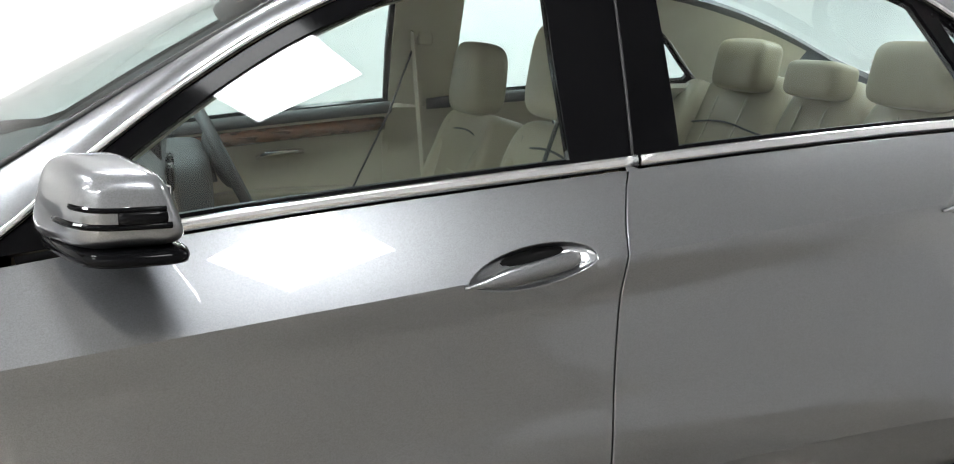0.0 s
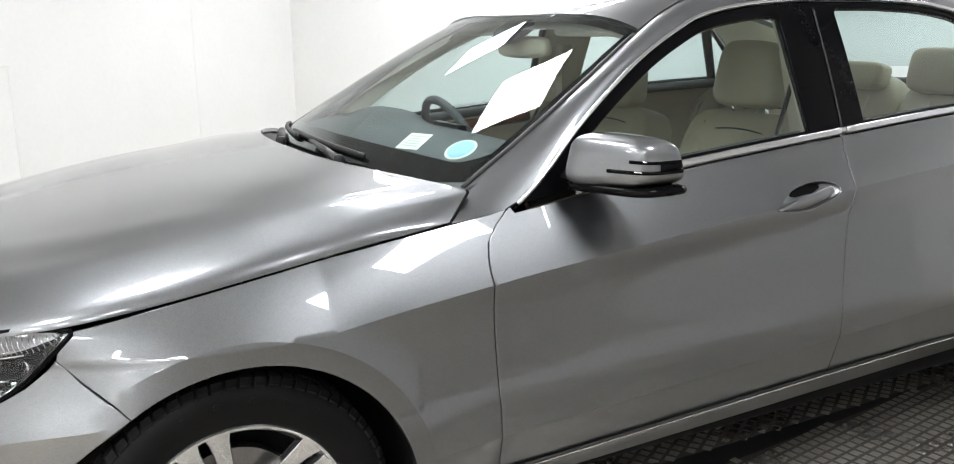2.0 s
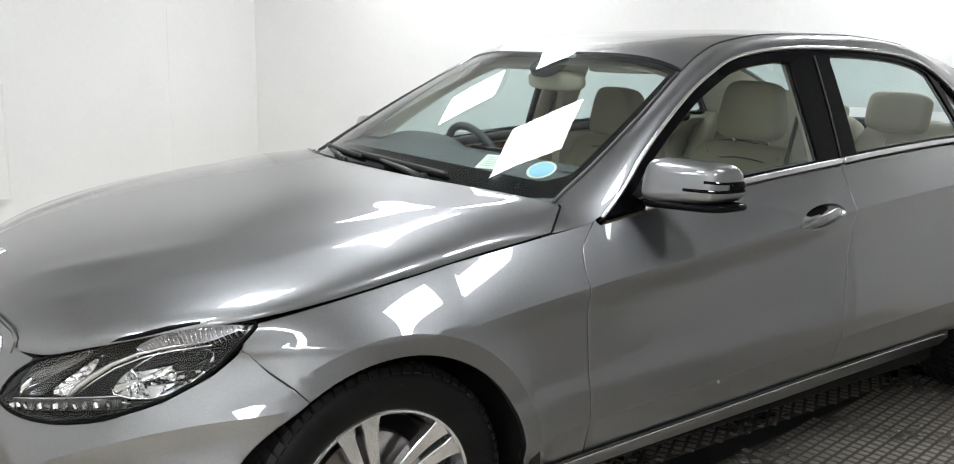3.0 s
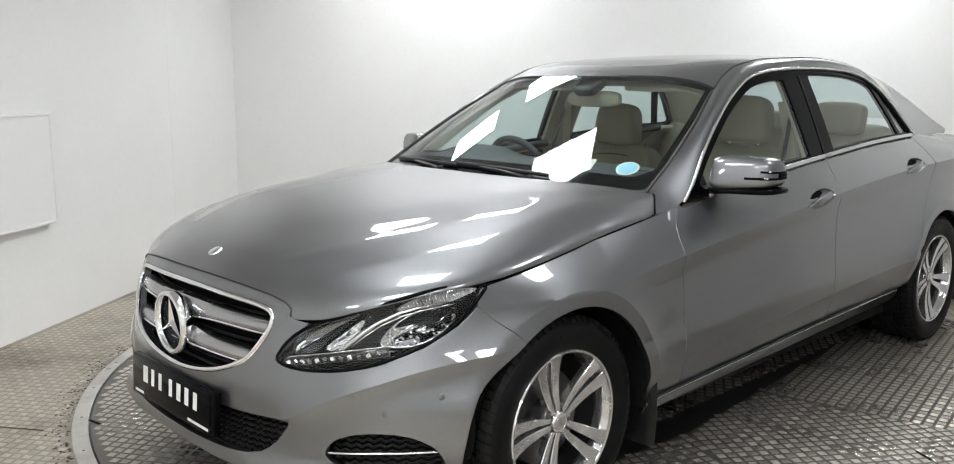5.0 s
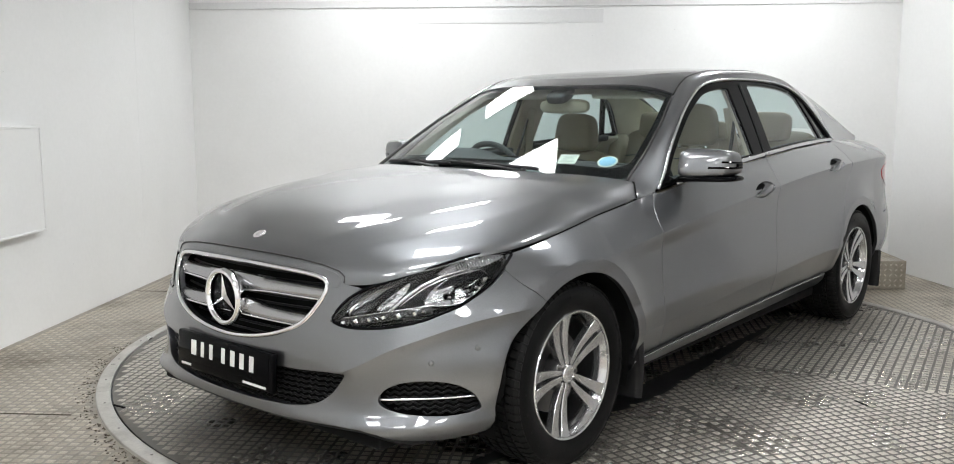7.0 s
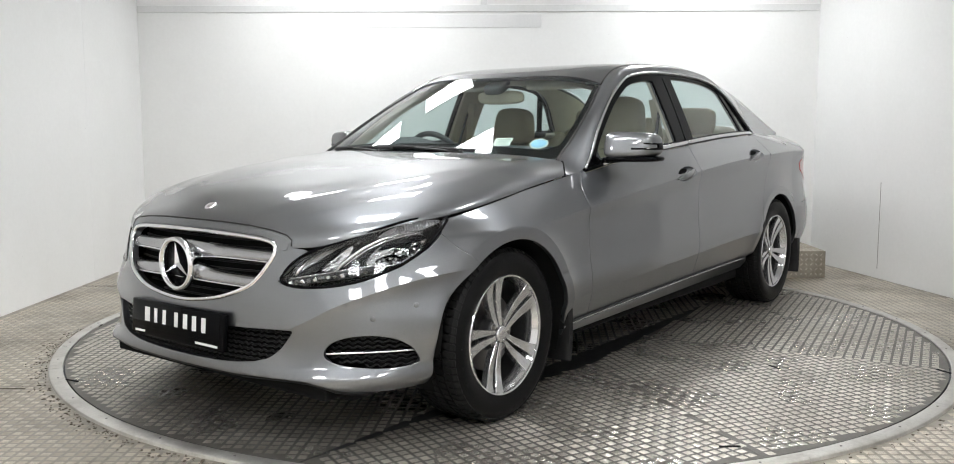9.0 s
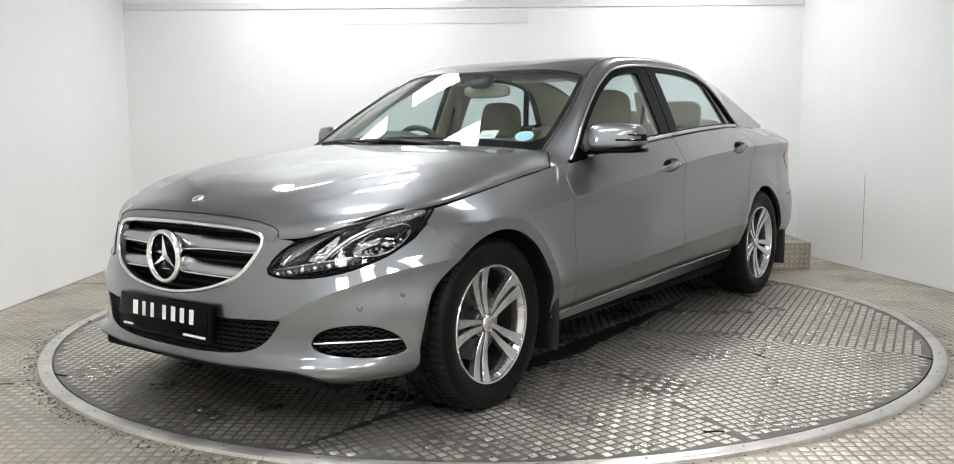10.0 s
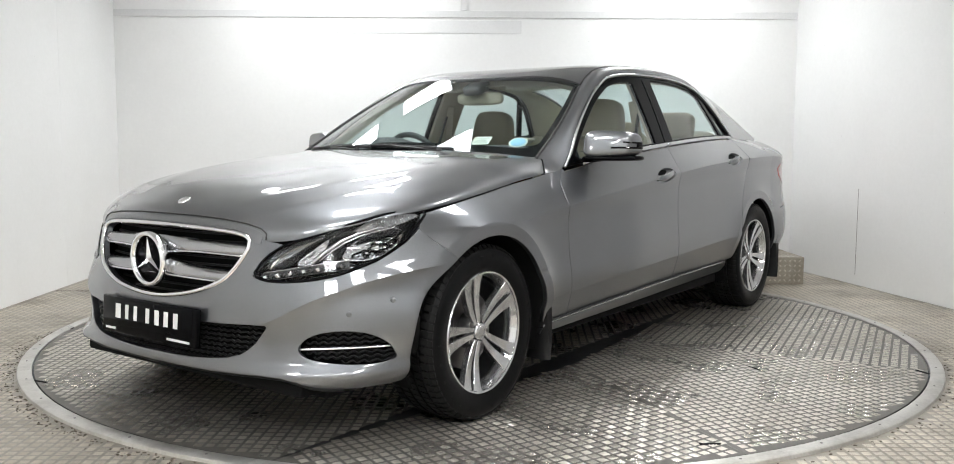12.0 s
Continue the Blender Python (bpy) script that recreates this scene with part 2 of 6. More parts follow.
def lathe_bm(profile, steps=48, m=None, closed=False):
    """Turns a profile of (radius, height) about z."""
    bm = bmesh.new()
    rings = [[bm.verts.new((r * math.cos(2 * math.pi * i / steps), r * math.sin(2 * math.pi * i / steps), h)) for i in range(steps)] for r, h in profile]
    pairs = list(zip(rings, rings[1:])) + ([(rings[-1], rings[0])] if closed else [])
    for a, b in pairs:
        for i in range(steps):
            bm.faces.new((a[i], a[(i + 1) % steps], b[(i + 1) % steps], b[i]))
    if m is not None:
        bm.transform(m)
    return bm


def tube_bm(points, radius, sides=8, m=None, closed=False, flat=1.0, radii=None):
    """A rounded bar along a line of points; flat squeezes it along its second axis."""
    P = [Vector(p) for p in points]
    bm = bmesh.new()
    rings = []
    for i, p in enumerate(P):
        a = P[i - 1] if i or closed else p
        b = P[(i + 1) % len(P)] if i < len(P) - 1 or closed else p
        d = (b - a).normalized()
        up = Vector((0, 0, 1)) if abs(d.z) < 0.9 else Vector((1, 0, 0))
        s = d.cross(up).normalized()
        t = s.cross(d).normalized()
        r = radii[i] if radii else radius
        rings.append([bm.verts.new(p + s * r * math.cos(2 * math.pi * k / sides) + t * r * flat * math.sin(2 * math.pi * k / sides)) for k in range(sides)])
    n = len(rings)
    for i in range(n if closed else n - 1):
        a, b = rings[i], rings[(i + 1) % n]
        for k in range(sides):
            bm.faces.new((a[k], a[(k + 1) % sides], b[(k + 1) % sides], b[k]))
    if not closed:
        bm.faces.new(rings[0])
        bm.faces.new(rings[-1])
    if m is not None:
        bm.transform(m)
    return bm


def puff_bm(sx, sy, sz, m=None, power=3.0, nu=24, nv=14, shape=None):
    """A cushion-like rounded block; shape may bend its points."""
    bm = bmesh.new()
    def spow(v, e):
        return math.copysign(abs(v) ** e, v)
    e = 2 / power
    rings = []
    for j in range(1, nv):
        a = -math.pi / 2 + math.pi * j / nv
        ring = []
        for i in range(nu):
            b = 2 * math.pi * i / nu
            p = Vector((sx / 2 * spow(math.cos(a), e) * spow(math.cos(b), e), sy / 2 * spow(math.cos(a), e) * spow(math.sin(b), e), sz / 2 * spow(math.sin(a), e)))
            ring.append(bm.verts.new(shape(p) if shape else p))
        rings.append(ring)
    ends = [bm.verts.new(shape(Vector((0, 0, q * sz / 2))) if shape else (0, 0, q * sz / 2)) for q in (-1, 1)]
    for a, b in zip(rings, rings[1:]):
        for i in range(nu):
            bm.faces.new((a[i], a[(i + 1) % nu], b[(i + 1) % nu], b[i]))
    for i in range(nu):
        bm.faces.new((rings[0][(i + 1) % nu], rings[0][i], ends[0]))
        bm.faces.new((rings[-1][i], rings[-1][(i + 1) % nu], ends[1]))
    if m is not None:
        bm.transform(m)
    return bm


def dense(line, step, closed=True):
    out = []
    n = len(line)
    for i in range(n if closed else n - 1):
        a, b = line[i], line[(i + 1) % n]
        k = max(1, int(math.hypot(b[0] - a[0], b[1] - a[1]) / step))
        out += [(a[0] + (b[0] - a[0]) * j / k, a[1] + (b[1] - a[1]) * j / k) for j in range(k)]
    if not closed:
        out.append(line[-1])
    return out


def rounded(line, times=2):
    """Corner cutting of a closed outline."""
    for _ in range(times):
        out = []
        for i, a in enumerate(line):
            b = line[(i + 1) % len(line)]
            out += [(a[0] * .75 + b[0] * .25, a[1] * .75 + b[1] * .25), (a[0] * .25 + b[0] * .75, a[1] * .25 + b[1] * .75)]
        line = out
    return line


def inside(p, poly):
    x, y = p
    hit = False
    j = len(poly) - 1
    for i in range(len(poly)):
        (xi, yi), (xj, yj) = poly[i], poly[j]
        if (yi > y) != (yj > y) and x < (xj - xi) * (y - yi) / (yj - yi) + xi:
            hit = not hit
        j = i
    return hit


def skin(name, outline, to3d, material, parent, holes=(), step=0.03, edge=0.012, out=(0, 1, 0), label="", mirror=False, lift=0.0, creases=()):
    """A sheet of body skin: an outline in a surface's own two coordinates, filled, laid on the surface and turned in at its edges."""
    loops = [dense(list(o), step * 0.7) for o in (outline, *holes)]
    pts, edges = [], []
    for lp in loops:
        k = len(pts)
        pts += lp
        edges += [(k + i, k + (i + 1) % len(lp)) for i in range(len(lp))]
    sharp = []
    for lp in creases:
        for q in dense(list(lp), step * 0.7, False):
            if inside(q, loops[0]) and not any(inside(q, h) for h in loops[1:]) and min((p[0] - q[0]) ** 2 + (p[1] - q[1]) ** 2 for p in pts) > 0.004 ** 2:
                sharp.append(q)
    k = len(pts)
    pts += sharp
    edges += [(k + i, k + i + 1) for i in range(len(sharp) - 1) if math.dist(sharp[i], sharp[i + 1]) < step * 1.5]
    rim = np.array(pts)
    xs, ys = [p[0] for p in loops[0]], [p[1] for p in loops[0]]
    a = min(xs)
    row = 0
    while a < max(xs):
        b = min(ys)
        while b < max(ys):
            if inside((a, b), loops[0]) and not any(inside((a, b), h) for h in loops[1:]):
                if np.min((rim[:, 0] - a) ** 2 + (rim[:, 1] - b) ** 2) > (step * 0.5) ** 2:
                    pts.append((a, b))
            b += step
        a += step
        row += 1
    vs, _, fs, *_ = delaunay_2d_cdt([Vector(p) for p in pts], edges, [], 0, 1e-6)
    flat = [(v[0], v[1]) for v in vs]
    keep = []
    for f in fs:
        c = (sum(flat[i][0] for i in f) / len(f), sum(flat[i][1] for i in f) / len(f))
        if inside(c, loops[0]) and not any(inside(c, h) for h in loops[1:]):
            keep.append(list(f))
    outv = Vector(out)
    P, N = [], []

    def normal_at(a, b, h=0.002):
        t1, t2 = to3d(a + h, b) - to3d(a - h, b), to3d(a, b + h) - to3d(a, b - h)
        n = t1.cross(t2)
        n = n.normalized() if n.length > 1e-12 else outv.copy()
        return -n if n.dot(outv) < 0 else n

    for a, b in flat:
        n = normal_at(a, b)
        P.append(to3d(a, b) + n * lift)
        N.append(n)
    on_crease = {i for i, p in enumerate(flat) if sharp and min((p[0] - q[0]) ** 2 + (p[1] - q[1]) ** 2 for q in sharp) < 1e-10}
    corner = {}
    for f in keep:
        c = (sum(flat[i][0] for i in f) / len(f), sum(flat[i][1] for i in f) / len(f))
        for i in f:
            if i in on_crease:
                a, b = flat[i]
                corner[(tuple(sorted(f)), i)] = normal_at(a + .2 * (c[0] - a), b + .2 * (c[1] - b), 0.0006)
    faces = []
    for f in keep:
        n = (P[f[1]] - P[f[0]]).cross(P[f[2]] - P[f[0]])
        faces.append(f if n.dot(N[f[0]]) > 0 else f[::-1])
    if edge:
        count = {}
        for f in faces:
            for i in range(len(f)):
                count[(f[i], f[(i + 1) % len(f)])] = 1
        border = [e for e in count if (e[1], e[0]) not in count]
        where = {}
        side_of = {}
        for i, j in border:
            d = (P[j] - P[i]).normalized().cross(N[i])
            side_of[i] = side_of.get(i, Vector()) + d
            side_of[j] = side_of.get(j, Vector()) + d
        for i in side_of:
            d = side_of[i].normalized() if side_of[i].length > 1e-9 else N[i]
            where[i] = (len(P), len(P) + 1, len(P) + 2)
            base, n = P[i], N[i]
            r = min(0.0025, edge * 0.3)
            P += [base + d * r * 0.7 - n * r * 0.3, base + d * r - n * r, base + d * r - n * edge]
            N += [(n + d).normalized(), d, d]
        for i, j in border:
            a, b = where[i], where[j]
            faces += [[j, i, a[0], b[0]], [b[0], a[0], a[1], b[1]], [b[1], a[1], a[2], b[2]]]
    NL = [[corner.get((tuple(sorted(f)), i), N[i]) for i in f] for f in faces] if corner else None
    ob = mesh_object(name, P, faces, material, True, N, NL)
    hang(ob, parent, label)
    if mirror:
        P2 = [Vector((p.x, -p.y, p.z)) for p in P]
        N2 = [Vector((n.x, -n.y, n.z)) for n in N]
        NL2 = [[Vector((n.x, -n.y, n.z)) for n in reversed(q)] for q in NL] if NL else None
        ob2 = mesh_object(name, P2, [f[::-1] for f in faces], material, True, N2, NL2)
        hang(ob2, mirror if mirror is not True else parent, label)
        return ob, ob2
    return ob


def sheet(name, fn, nu, nv, material, parent, label="", mirror=False, thick=0.0):
    """A sheet from a function of two coordinates between 0 and 1, optionally with thickness."""
    P = [fn(i / nu, j / nv) for i in range(nu + 1) for j in range(nv + 1)]
    F = [(i * (nv + 1) + j, (i + 1) * (nv + 1) + j, (i + 1) * (nv + 1) + j + 1, i * (nv + 1) + j + 1) for i in range(nu) for j in range(nv)]
    made = []
    middle = Vector((-0.2, 0, 0.6))
    for s in ((1, -1) if mirror else (1,)):
        bm = bmesh.new()
        V = [bm.verts.new((p.x, p.y * s, p.z)) for p in P]
        for f in F:
            q = []
            for i in f:
                if not any((V[i].co - w.co).length < 1e-6 for w in q):
                    q.append(V[i])
            if len(q) > 2:
                bm.faces.new(q if s > 0 else q[::-1])
        bm.normal_update()
        if sum(f.normal.dot(f.calc_center_median() - middle) * f.calc_area() for f in bm.faces) < 0:
            bmesh.ops.reverse_faces(bm, faces=bm.faces)
            bm.normal_update()
        if thick:
            border = [(e.verts[0], e.verts[1], e.link_faces[0]) for e in bm.edges if e.is_boundary]
            under = {}
            for a, b, f in border:
                for v in (a, b):
                    if v not in under:
                        under[v] = bm.verts.new(v.co - v.normal * abs(thick))
            for a, b, f in border:
                q = bm.faces.new((a, b, under[b], under[a]))
                for e in q.edges:
                    if e.verts[0] in (a, b) and e.verts[1] in (a, b):
                        e.smooth = False
            bm.normal_update()
        me = bpy.data.meshes.new(name)
        bm.to_mesh(me)
        bm.free()
        me.materials.append(material)
        me.polygons.foreach_set("use_smooth", [True] * len(me.polygons))
        made.append(hang(new(name, me), parent if s > 0 or mirror is True else mirror, label))
    return made if mirror else made[0]


def curve(*pts):
    """Smooth monotone interpolation through (x, y) pairs, flat-sloped beyond the ends."""
    P = sorted(pts)
    xs = np.array([p[0] for p in P], float); ys = np.array([p[1] for p in P], float)
    h = np.diff(xs); d = np.diff(ys) / h
    m = np.zeros(len(xs)); m[0], m[-1] = d[0], d[-1]
    for i in range(1, len(xs) - 1):
        if d[i - 1] * d[i] > 0:
            w1, w2 = 2 * h[i] + h[i - 1], h[i] + 2 * h[i - 1]
            m[i] = (w1 + w2) / (w1 / d[i - 1] + w2 / d[i])
    def f(x):
        if x <= xs[0]: return ys[0] + m[0] * (x - xs[0])
        if x >= xs[-1]: return ys[-1] + m[-1] * (x - xs[-1])
        i = int(np.searchsorted(xs, x)) - 1
        t = (x - xs[i]) / h[i]
        return ((2*t**3 - 3*t**2 + 1) * ys[i] + (t**3 - 2*t**2 + t) * h[i] * m[i]
                + (3*t**2 - 2*t**3) * ys[i + 1] + (t**3 - t**2) * h[i] * m[i + 1])
    return f

def spline(*pts):
    """Natural cubic spline through (x, y) pairs, straight beyond the ends."""
    P = sorted(pts)
    xs = np.array([p[0] for p in P], float); ys = np.array([p[1] for p in P], float)
    n, h = len(xs), np.diff(xs)
    A, r = np.eye(n), np.zeros(n)
    for i in range(1, n - 1):
        A[i, i - 1], A[i, i], A[i, i + 1] = h[i - 1], 2 * (h[i - 1] + h[i]), h[i]
        r[i] = 6 * ((ys[i + 1] - ys[i]) / h[i] - (ys[i] - ys[i - 1]) / h[i - 1])
    M = np.linalg.solve(A, r)
    s0 = (ys[1] - ys[0]) / h[0] - h[0] * M[1] / 6
    s1 = (ys[-1] - ys[-2]) / h[-1] + h[-1] * M[-2] / 6
    def f(x):
        if x <= xs[0]: return ys[0] + s0 * (x - xs[0])
        if x >= xs[-1]: return ys[-1] + s1 * (x - xs[-1])
        i = int(np.searchsorted(xs, x)) - 1
        a, b = xs[i + 1] - x, x - xs[i]
        return (M[i] * a ** 3 + M[i + 1] * b ** 3) / (6 * h[i]) + (ys[i] / h[i] - M[i] * h[i] / 6) * a + (ys[i + 1] / h[i] - M[i + 1] * h[i] / 6) * b
    return f

def sm(a, b, x):
    t = min(1.0, max(0.0, (x - a) / (b - a)))
    return t * t * (3 - 2 * t)

XC = 1.25                       # where the flank goes over into the rounded nose
AXF, AXR, HUB, LIP = 1.437, -1.437, 0.318, 0.408
crease_z = spline((1.25, .715), (.87, .757), (.39, .804), (.03, .838), (-.68, .897), (-1.4, .93), (-2.4, .94))
crease_y = spline((1.25, .902), (.87, .900), (0, .896), (-.7, .893), (-1.44, .890), (-1.9, .868), (-2.2, .825), (-2.5, .74))
belt_z = spline((1.95, .73), (1.742, .770), (1.503, .812), (1.321, .836), (1.122, .862), (.936, .886), (.787, .902), (.453, .942), (.063, .978), (-.325, 1.006), (-1.05, 1.045), (-1.367, 1.050), (-1.8, 1.04), (-2.4, 1.0))
belt_y = spline((1.742, .809), (1.3, .812), (.936, .813), (.787, .806), (.453, .80), (-.325, .785), (-1.05, .755), (-1.367, .735), (-1.8, .675), (-2.1, .635), (-2.5, .56))
low_y = curve((-.3, 0), (0, 0), (.15, -.010), (.45, -.004), (.65, .006), (.8, .004), (.92, -.010), (1, -.028), (1.12, -.05), (1.3, -.10))

def low_crease(x):
    return .430 - .040 * x


def flank_base(x, z):
    """Half width of the body side at x along the car and height z, without the wheel arches."""
    zs, w = crease_z(x), crease_y(x)
    if z >= zs:
        t = (z - zs) / (belt_z(x) - zs)
        k = 0.90 - 0.25 * sm(.95, 1.25, x) - 0.55 * sm(-1.25, -1.65, x)
        y = w - (w - belt_y(x)) * (k * t + (1 - k) * t * t)
    else:
        u = (zs - z) / (zs - 0.30)
        y = w + low_y(u) * (1.0 if u > .5 else 1.0 - 0.8 * sm(.7, 1.2, x))
        # below a second, rising crease the doors turn in flat towards the sill
        d = low_crease(x) - z
        if d > 0:
            k = (1 - sm(1.06, 1.16, x)) * sm(-1.20, -1.05, x)
            yc = w + low_y((zs - low_crease(x)) / (zs - 0.30))
            y += (yc - .27 * d - .4 * max(0.0, d - .12) - y) * k
    return y

def flare(x, z):
    """Swelling round the wheel arches: a flat lip with a crease at its outer edge."""
    y = 0.0
    for ax in (AXF, AXR):
        r = math.hypot(x - ax, z - HUB)
        y += (0.022 if r < LIP else 0.022 * math.exp(-(r - LIP) / .075)) * (1 - .55 * sm(1.62, 1.80, x)) * sm(.2, .45, z)
    r = math.hypot(x - AXF, z - HUB)
    return y + .012 * (1 - sm(.34, .50, r)) * sm(1.35, 1.65, x) * sm(.2, .35, z)

nose_x = curve((.16, 2.19), (.20, 2.222), (.245, 2.246), (.30, 2.243), (.40, 2.242), (.48, 2.242), (.60, 2.232), (.70, 2.20), (.76, 2.165), (.80, 2.10))
nose_n = curve((.2, 3.3), (.255, 3.2), (.31, 2.85), (.36, 2.68), (.43, 2.60), (.50, 2.53), (.576, 2.45), (.70, 2.44), (.77, 2.8))
nose_b = curve((.16, .01), (.20, .02), (.26, .034), (.335, .036), (.43, .037), (.50, .033), (.576, .024), (.62, .014), (.68, .006), (.75, 0), (.9, 0))


bumper_edge = curve((.40, .40), (.50, .42), (.56, .45), (.63, .495), (.70, .53), (.76, .56), (.83, .588), (.90, .61))

def nose(f, z):
    """The rounded nose: f from 0 on the centre line to 1 on the flank, at height z."""
    n, b, a = nose_n(z), flank_base(XC, z) + nose_b(z), nose_x(z) - XC
    s, c = math.sin(abs(f) * math.pi / 2), math.cos(min(1.0, abs(f)) * math.pi / 2)
    x, y = XC + a * max(c, 0) ** (2 / n), b * s ** (2 / n)
    # a sharp edge that climbs to the wheel arch: a shoulder above it, a hollow round the side intake below
    up = z - bumper_edge(y)
    d = .017 * max(0.0, 1 - up / .13) if up >= 0 else (.017 - .023 * (1 - math.exp(up / .035))) * sm(.21, .31, z)
    d *= sm(.44, .58, y) * sm(1.62, 1.80, x)
    d += .012 * sm(.292, .250, z) * sm(.40, .60, y)
    k = min(1.0, (y / .9) ** 2)
    return Vector((x + d * (1 - .6 * k), math.copysign(y + d * .8 * k + flare(x, z), f), z))

def nose_f(y, z):
    """The nose's parameter at half width y and height z."""
    n, b = nose_n(z), flank_base(XC, z) + nose_b(z)
    return math.copysign(math.asin(min(1.0, abs(y) / b) ** (n / 2)) * 2 / math.pi, y)

def side_raw(x, z):
    """Half width of the body side, nose included."""
    if x <= XC: return flank_base(x, z)
    n, a = nose_n(z), nose_x(z) - XC
    b = flank_base(XC, z) + nose_b(z) * sm(1.3, 1.7, x)
    return b * max(0.0, 1 - (max(0.0, x - XC) / a) ** n) ** (1 / n)

def side(x, z):
    return side_raw(x, z) + flare(x, z)

def glass_y(x, z):
    """Half width of the side windows and pillars above the belt."""
    d = z - belt_z(x)
    return belt_y(x) - 0.40 * d - 0.16 * d * d


# ---- the room ----
FLOOR_Z = -0.012
C1, C2 = Vector((-0.141, -3.95, 0)), Vector((-3.45, 0.50, 0))
LEFT_D, RIGHT_D = Vector((0.8033, 0.5956, 0)), Vector((0.6773, 0.7357, 0))
C3, C4 = C2 + RIGHT_D * 9.0, C1 + LEFT_D * 8.6
TABLE_C, TABLE_R = Vector((0.12, -0.10, 0)), 2.220
WALL_T = 0.12


def wall(name, a, b, seams, label, height=CEILING, paint=WALL_WHITE):
    """A wall between two plan corners: a thick backing with thin boards on its inner face, one on each stretch between the seams."""
    d = (b - a).normalized()
    inward = Vector((-d.y, d.x, 0))
    if inward.dot(TABLE_C - a) < 0:
        inward = -inward
    length = (b - a).length
    turn = Matrix((( d.x, inward.x, 0, a.x), (d.y, inward.y, 0, a.y), (0, 0, 1, 0), (0, 0, 0, 1)))
    bm = box_bm(length + 2 * WALL_T, WALL_T, height + 0.1, turn @ Matrix.Translation((length / 2, -0.012 - WALL_T / 2, height / 2 - 0.05)))
    ob = part(name, bm, paint, None, "", smooth=False)
    tagged(ob, label, "wall", kind="structure")
    cuts = [0.0, *seams, length]
    for s, e in zip(cuts, cuts[1:]):
        g = 0.0006
        s0, e0 = (s - 0.010 if s == 0 else s + g), (e + 0.010 if e == length else e - g)
        p = box_bm(e0 - s0, 0.012, height + 0.02, turn @ Matrix.Translation(((s0 + e0) / 2, -0.006, height / 2 - 0.005)), bevel=0.0012, segments=1)
        part("wall_board", p, paint, ob, smooth=False)
    return turn, length


def seam_row(first, length, pitch=1.22):
    out = []
    s = first
    while s < length - 0.2:
        if s > 0.2:
            out.append(s)
        s += pitch
    return out


turn_left, len_left = wall("wall_west", C1, C4, [1.01, 5.2, 7.0], "white painted board wall with faint seams and nail marks")
turn_back, len_back = wall("wall_north", C2, C1, [], "white painted board wall behind the turntable")
C2B = C2 + RIGHT_D * 2.05
turn_right, len_right = wall("wall_east", C2, C2B, [], "white painted board wall with one open seam")
# unseen rest of the east wall, greyed to darken the car's lower flank
wall("wall_east_far", C2B, C3, seam_row(1.3, 6.95), "unseen wall toned grey to darken what the car's side mirrors", paint=WALL_TONED)
wall("wall_south", C4, C3, seam_row(1.2, 7.1), "white painted wall closing the room")

# small nail marks and dents in the boards
random.seed(4)
for turn, length in ((turn_left, 4.0), (turn_back, 5.4), (turn_right, 4.0)):
    for _ in range(16):
        s, z = random.uniform(0.2, length), random.uniform(0.15, 1.9)
        r = random.uniform(0.0025, 0.005)
        bm = lathe_bm([(0.0004, 0.0012), (r * 0.7, 0.001), (r, -0.0005)], 7, turn @ Matrix.Translation((s, 0.0, z)) @ pose(0, 0, 0, -90))
        tagged(part("wall_nail_mark", bm, TRIM_GREY, None), "small grey nail mark on the white wall", "nail mark", "nail marks on the walls")

# open joint low in the east wall
bm = box_bm(0.0035, 0.002, 0.63, turn_right @ Matrix.Translation((0.905, 0.0, 0.375)))
tagged(part("wall_joint", bm, DIRT, None, smooth=False), "thin dark open joint low in the white wall", "joint")

# rail along the top of the back wall
bm = box_bm(len_back - 0.01, 0.010, 0.055, turn_back @ Matrix.Translation((len_back / 2, 0.006, 2.052)), bevel=0.003)
tagged(part("trim_rail", bm, TRIM_GREY, None, smooth=False), "pale grey rail along the top of the back wall", "trim", kind="structure")
bm = box_bm(0.05, 0.014, 0.5, turn_back @ Matrix.Translation((len_back * 0.49, 0.009, 2.33)), bevel=0.002)
tagged(part("trim_strip", bm, TRIM_GREY, None, smooth=False), "pale grey upright strip above the wall rail", "trim", kind="structure")

# faint raised strip under the rail
bm = box_bm(1.50, 0.004, 0.105, turn_back @ Matrix.Translation((3.0, 0.003, 1.952)), bevel=0.0015)
tagged(part("wall_strip", bm, TRIM_PALE, None, smooth=False), "pale grey flat strip on the white back wall", "wall strip")

# ceiling
corners = [C1 - LEFT_D * 0.3, C4 + LEFT_D * 0.3, C3 + RIGHT_D * 0.3, C2 - RIGHT_D * 0.3]
bm = bmesh.new()
low = [bm.verts.new((p.x, p.y, CEILING)) for p in corners]
high = [bm.verts.new((p.x, p.y, CEILING + 0.1)) for p in corners]
bm.faces.new(low); bm.faces.new(high)
for i in range(4):
    bm.faces.new((low[i], low[(i + 1) % 4], high[(i + 1) % 4], high[i]))
tagged(part("ceiling", bm, CEIL_WHITE, None, smooth=False), "plain off-white ceiling of the photo bay", "ceiling", kind="structure")


